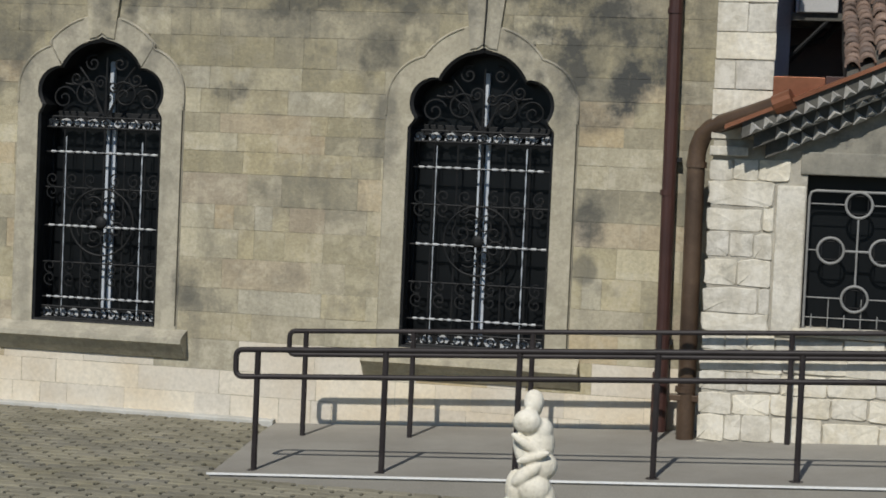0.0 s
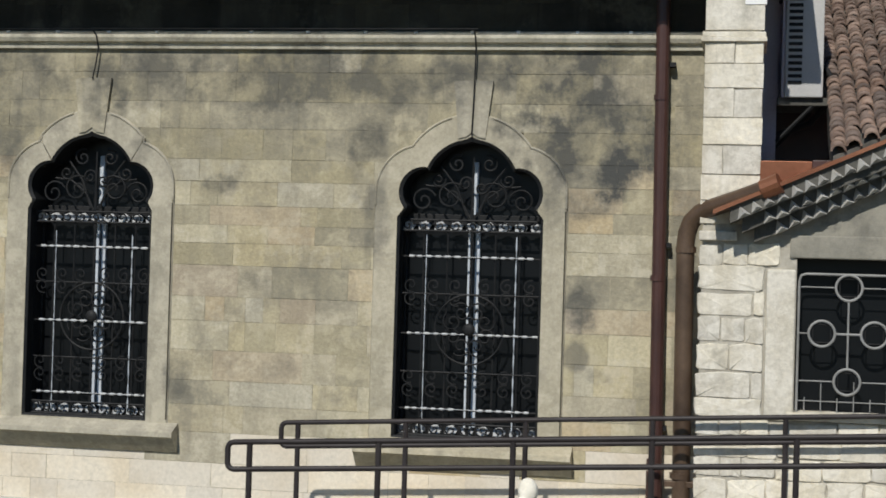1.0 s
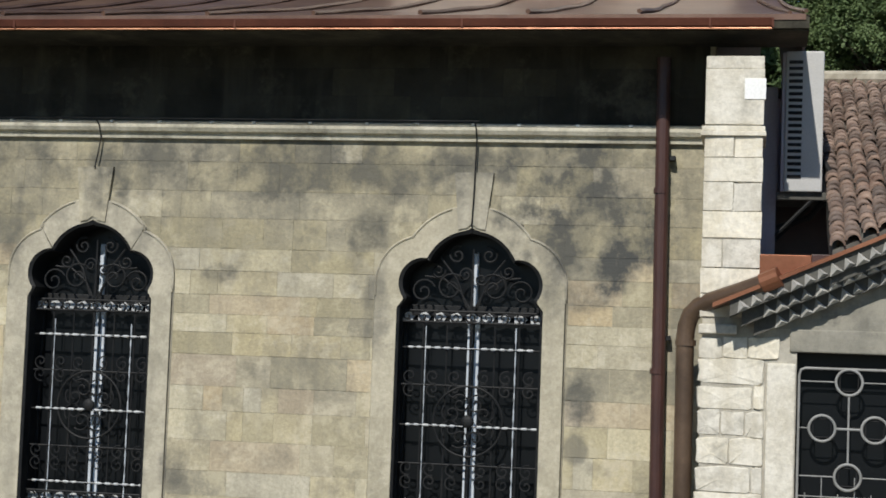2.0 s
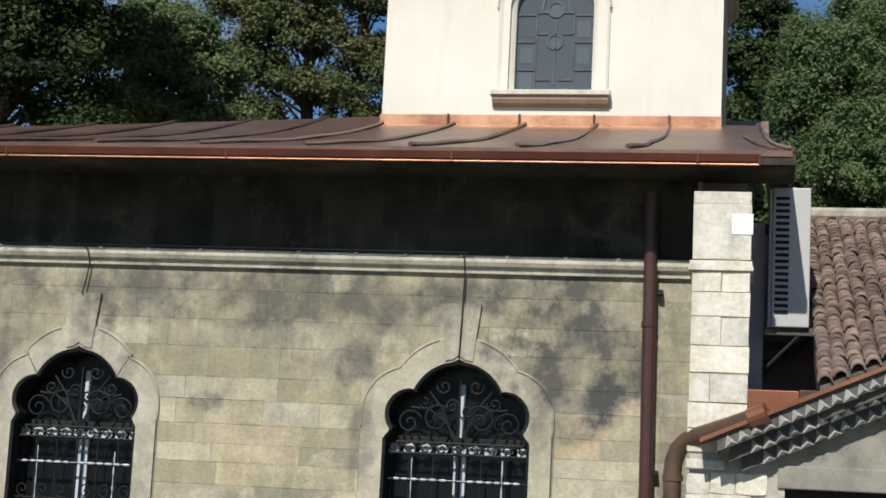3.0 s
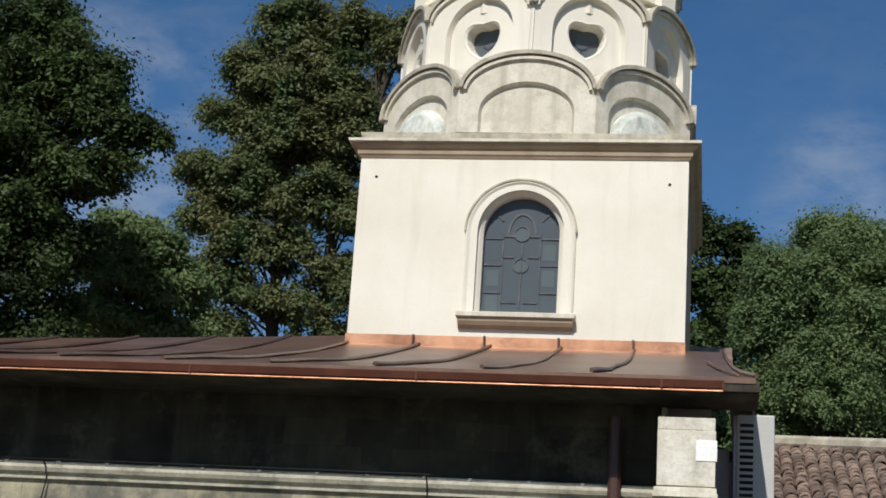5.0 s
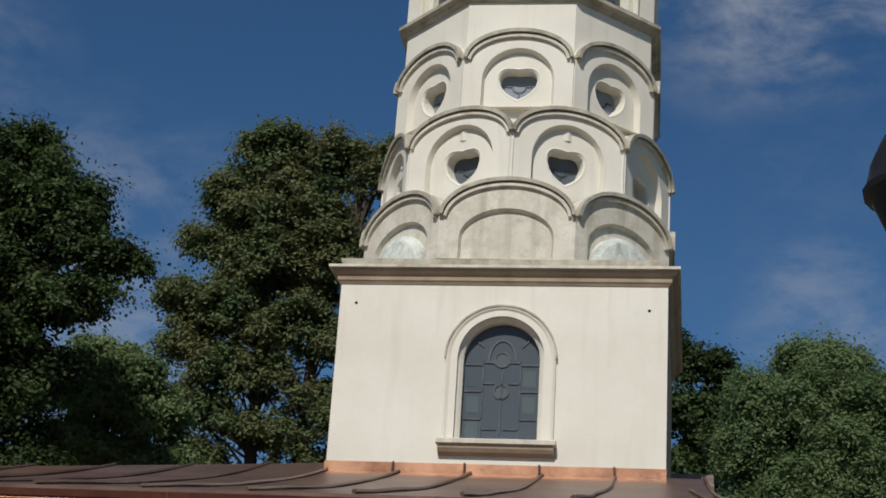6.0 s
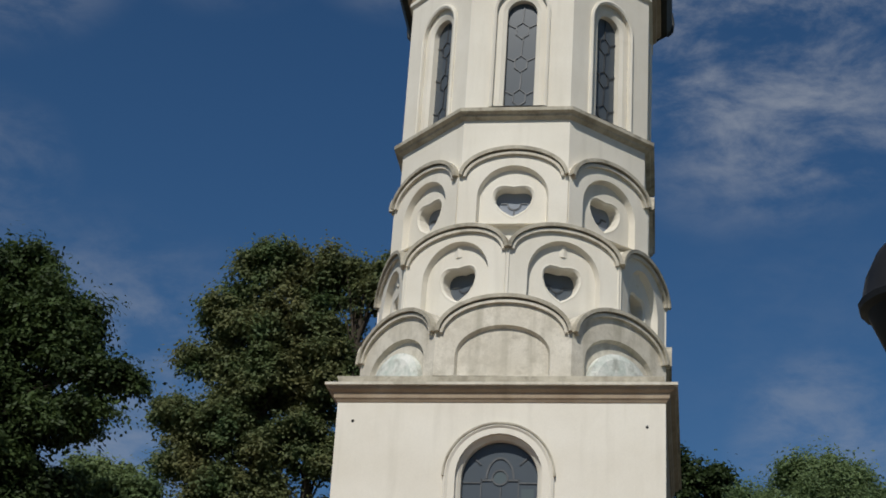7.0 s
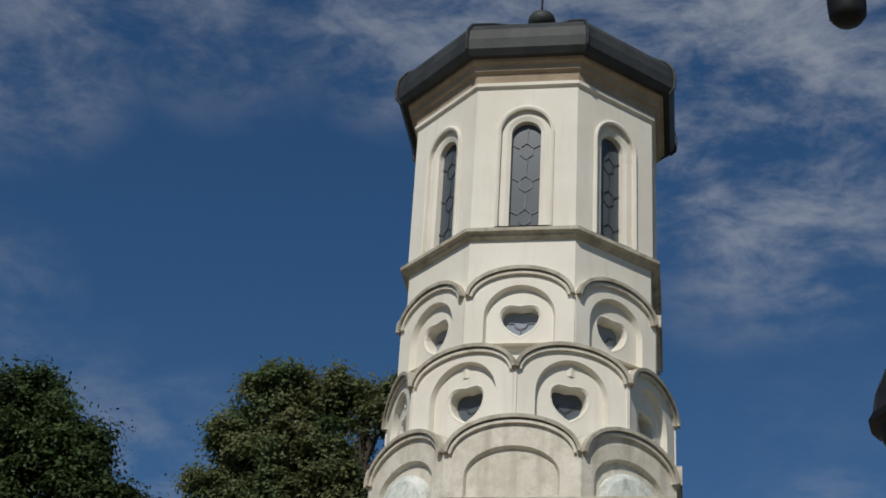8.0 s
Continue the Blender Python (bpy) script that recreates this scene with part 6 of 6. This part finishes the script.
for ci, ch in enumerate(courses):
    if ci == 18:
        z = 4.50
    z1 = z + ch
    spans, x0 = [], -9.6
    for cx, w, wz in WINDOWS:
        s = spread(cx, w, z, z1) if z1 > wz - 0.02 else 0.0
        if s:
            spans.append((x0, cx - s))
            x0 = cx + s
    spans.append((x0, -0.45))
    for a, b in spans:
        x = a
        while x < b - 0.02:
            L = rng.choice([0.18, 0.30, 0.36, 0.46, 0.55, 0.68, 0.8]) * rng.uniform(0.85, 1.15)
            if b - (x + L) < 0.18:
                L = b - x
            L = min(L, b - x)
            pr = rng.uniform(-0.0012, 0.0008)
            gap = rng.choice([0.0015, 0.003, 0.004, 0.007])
            # paler blocks prevail low down, greyer stained ones towards the top
            piece("block", rng.choice(SOOT_SHADED if z >= 4.49 else PLINTH if ci < 2 or (ci == 2 and rng.random() < 0.6) else CLEAN if rng.random() < (0.82 if z < 2.3 else 0.62 if z < 3.3 else 0.22) else STONES), nave, (x + L / 2, WALL + 0.02 + pr, (z + z1) / 2), (L - gap, 0.045, ch - gap))
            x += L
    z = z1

# buttress and porch blocks
def rubble_mesh(name, seed, material):
    """A weathered stone with an uneven outline, rounded arrises and a pitted face."""
    rg = random.Random(seed)
    cs = [(-0.5, -0.43), (-0.46, -0.5), (0.05, -0.5), (0.45, -0.5), (0.5, -0.42), (0.5, 0.06), (0.5, 0.43), (0.45, 0.5), (-0.05, 0.5), (-0.45, 0.5), (-0.5, 0.42), (-0.5, -0.04)]
    bm = bmesh.new()
    cs = [(x + rg.uniform(-0.03, 0.02), z + rg.uniform(-0.05, 0.035)) for x, z in cs]
    back = [bm.verts.new((x, 0.5, z)) for x, z in cs]
    rim = [bm.verts.new((x, -0.30 + rg.uniform(-0.08, 0.08), z)) for x, z in cs]
    face = [bm.verts.new((x * rg.uniform(0.955, 0.985), -0.5 + rg.uniform(-0.08, 0.08), z * rg.uniform(0.93, 0.97))) for x, z in cs]
    mid = bm.verts.new((rg.uniform(-0.1, 0.1), -0.52 + rg.uniform(-0.06, 0.05), rg.uniform(-0.1, 0.1)))
    for i in range(12):
        k = (i + 1) % 12
        bm.faces.new((back[i], back[k], rim[k], rim[i]))
        bm.faces.new((rim[i], rim[k], face[k], face[i]))
        bm.faces.new((face[i], face[k], mid))
    bmesh.ops.recalc_face_normals(bm, faces=bm.faces)
    me = bpy.data.meshes.new(name)
    bm.to_mesh(me)
    bm.free()
    me.materials.append(M[material])
    return me


ROUGH = [rubble_mesh("rough_%s" % c, s + 30, "quoin") for s, c in enumerate("abcdefgh")]
DRESSED = [block_mesh("dressed_%s" % c, s + 50, "quoin", 0.022, 0.016, 0.06) for s, c in enumerate("abcd")]
bz = [0.02, 0.24, 0.47, 0.66, 0.84, 1.02, 1.16, 1.33, 1.56, 1.80, 2.02, 2.23, 2.45, 2.64]
for k in range(len(bz) - 1):
    end = rng.uniform(0.14, 0.24) if bz[k] < 1.1 or bz[k] > 2.4 else 0.10
    cuts = rng.choice([[rng.uniform(-0.22, -0.06)], [rng.uniform(-0.10, 0.02)], [rng.uniform(-0.26, -0.20), rng.uniform(-0.10, -0.04)], []])
    xs = [-0.455] + cuts + [end]
    if bz[k] < 1.1:
        while xs[-1] < 3.2:
            xs.append(xs[-1] + rng.uniform(0.26, 0.62))
    for a, b in zip(xs, xs[1:]):
        lift = rng.uniform(-0.012, 0.012)
        deep = rng.uniform(0.06, 0.08)
        piece("block", rng.choice(ROUGH), porch, ((a + b) / 2, FRONT - 0.004 + deep / 2, (bz[k] + bz[k + 1]) / 2 + lift), (b - a - rng.uniform(0.004, 0.016), deep, bz[k + 1] - bz[k] - rng.uniform(0.004, 0.02)), rng.uniform(-0.02, 0.02))
part("ledge_stone", boxed(-0.46, -0.14, FRONT - 0.05, FRONT + 0.3, 2.66, 2.74, bevel=0.012), "quoin", porch, "broken projecting ledge stone")
bz = [2.80, 3.0, 3.22, 3.47, 3.70, 3.95, 4.16, 4.345]
for k in range(len(bz) - 1):
    xs = [-0.455, rng.choice([-0.2, -0.12, -0.28]), 0.04] if k % 2 == 0 else [-0.455, 0.04]
    for a, b in zip(xs, xs[1:]):
        piece("block", rng.choice(DRESSED), buttress, ((a + b) / 2, FRONT + 0.035, (bz[k] + bz[k + 1]) / 2), (b - a - 0.006, 0.09, bz[k + 1] - bz[k] - 0.006))
piece("block", DRESSED[0], buttress, (-0.21, FRONT + 0.035, 4.68), (0.49, 0.08, 0.48))

# barrel tiles in columns that run down the slope
def tile_mesh(name, seed, material):
    rg = random.Random(seed)
    vs, fs = [], []
    n = 7
    for (t, r, th) in ((0.0, 0.066, 0.0), (1.0, 0.052, 0.0)):
        for lay in (0.0, 0.016):
            for i in range(n):
                a = math.pi * i / (n - 1)
                vs.append(((r - lay) * math.cos(a), t * 0.27, (r - lay) * math.sin(a) * 0.95 + rg.uniform(-0.003, 0.003)))
    for i in range(n - 1):
        fs += [(i, i + 1, 2 * n + i + 1, 2 * n + i), (n + i, 3 * n + i, 3 * n + i + 1, n + i + 1), (i, n + i, n + i + 1, i + 1), (2 * n + i, 2 * n + i + 1, 3 * n + i + 1, 3 * n + i)]
    me = bpy.data.meshes.new(name)
    me.from_pydata(vs, [], fs)
    for p in me.polygons:
        p.use_smooth = True
    me.set_sharp_from_angle(angle=math.radians(50))
    me.materials.append(M[material])
    return me


TILES = [tile_mesh("barrel_%s" % c, s, "tile") for s, c in enumerate("abc")]
rest = []
count = 0
pitch = math.atan(GY)
for c in range(22):
    x = 0.67 + 0.122 * c
    r = 0
    while True:
        yy = FRONT - 0.28 + 0.108 * r
        r += 1
        if yy > 19.4 - 1.51 * x:
            break
        px, pz = x + rng.uniform(-0.012, 0.012), tile_z(x, yy) + rng.uniform(0.0, 0.018)
        for under in (0, 1):
            mat4 = Matrix.Translation((px + (0.061 if under else 0), yy + (0.12 if under else 0), pz + (0.0 if under == 0 else 0.035))) @ Matrix.Rotation(pitch - (0.0 if under else 0.09) + rng.uniform(-0.04, 0.04), 4, 'X') @ Matrix.Rotation(rng.uniform(-0.05, 0.05), 4, 'Z')
            if under:
                mat4 = mat4 @ Matrix.Diagonal((1, 1, -1, 1))
            if count < 295 and not under and yy < 16.2:
                o = new("tile", rng.choice(TILES))
                o.parent = tiles
                o.matrix_basis = Matrix.Translation(-home(tiles)) @ mat4
                count += 1
            else:
                rest.append(mat4)
vs, fs = [], []
src = TILES[0]
for m4 in rest:
    b0 = len(vs)
    vs += [tuple(m4 @ v.co) for v in src.vertices]
    fs += [tuple(b0 + i for i in p.vertices) for p in src.polygons]
me = bpy.data.meshes.new("tile_field")
hm = home(tiles)
me.from_pydata([(a - hm.x, b - hm.y, c - hm.z) for a, b, c in vs], [], fs)
me.materials.append(M["tile_joined"])
o = new("tile_field", me)
o.parent = tiles
tagged(o, kind="stuff")
part("ridge", rod([(x, 19.45 - 1.51 * x, tile_z(x, 19.45 - 1.51 * x) + 0.02) for x in (0.62, 1.2, 1.9, 2.6, 3.2)], 0.10, 10), "mould", tiles, "mortared ridge")

# pavers
def paver_mesh(name, seed, material):
    rg = random.Random(seed)
    bm = bmesh.new()
    out = [(-0.5, -0.42), (-0.22, -0.5), (0.22, -0.42), (0.5, -0.5), (0.42, 0.0), (0.5, 0.42), (0.22, 0.5), (-0.22, 0.42), (-0.5, 0.5), (-0.42, 0.0)]
    a = [bm.verts.new((x, y, -0.5)) for x, y in out]
    b = [bm.verts.new((x, y, 0.3)) for x, y in out]
    c = [bm.verts.new((x * 0.93, y * 0.93, 0.5 + rg.uniform(-0.04, 0.04))) for x, y in out]
    for i in range(10):
        bm.faces.new((a[i], a[(i + 1) % 10], b[(i + 1) % 10], b[i]))
        bm.faces.new((b[i], b[(i + 1) % 10], c[(i + 1) % 10], c[i]))
    bm.faces.new(c)
    bmesh.ops.recalc_face_normals(bm, faces=bm.faces)
    me = bpy.data.meshes.new(name)
    bm.to_mesh(me)
    bm.free()
    me.materials.append(M[material])
    return me


paving = empty("pavement", (-6.0, 13.0, -0.03), "mossy grey interlocking concrete block paving", "pavement", kind="structure")
PAV = [paver_mesh("paver_%s" % c, s, "paver") for s, c in enumerate("ab")]
rest, count = [], 0
PW, PD = 0.225, 0.135
for j in range(136):
    y = -3.415 + j * PD
    if y > WALL - 0.12:
        break
    for i in range(100):
        x = -11.0 + i * PW + (PW / 2 if j % 2 else 0)
        if x > 5.5:
            break
        if y > 11.9 and x > -4.12 - 0.10 * (y - 12.0):
            continue
        if y > 11.0 and -7.6 < x < -4.0 and count < 300:
            o = new("paver", rng.choice(PAV))
            o.parent = paving
            o.location = Vector((x, y, -0.015 + rng.uniform(-0.003, 0.003))) - home(paving)
            o.scale = (PW - 0.010, PD - 0.010, 0.05)
            o.rotation_euler = (0, 0, rng.uniform(-0.02, 0.02))
            count += 1
        else:
            rest.append((x, y, -0.015 + rng.uniform(-0.003, 0.003)))
vs, fs = [], []
src = PAV[0]
hm = home(paving)
for x, y, zz in rest:
    b0 = len(vs)
    vs += [(v.co.x * (PW - 0.010) + x - hm.x, v.co.y * (PD - 0.010) + y - hm.y, v.co.z * 0.05 + zz - hm.z) for v in src.vertices]
    fs += [tuple(b0 + i for i in p.vertices) for p in src.polygons]
me = bpy.data.meshes.new("paver_field")
me.from_pydata(vs, [], fs)
me.materials.append(M["paver_joined"])
o = new("paver_field", me)
o.parent = paving
tagged(o, kind="stuff")
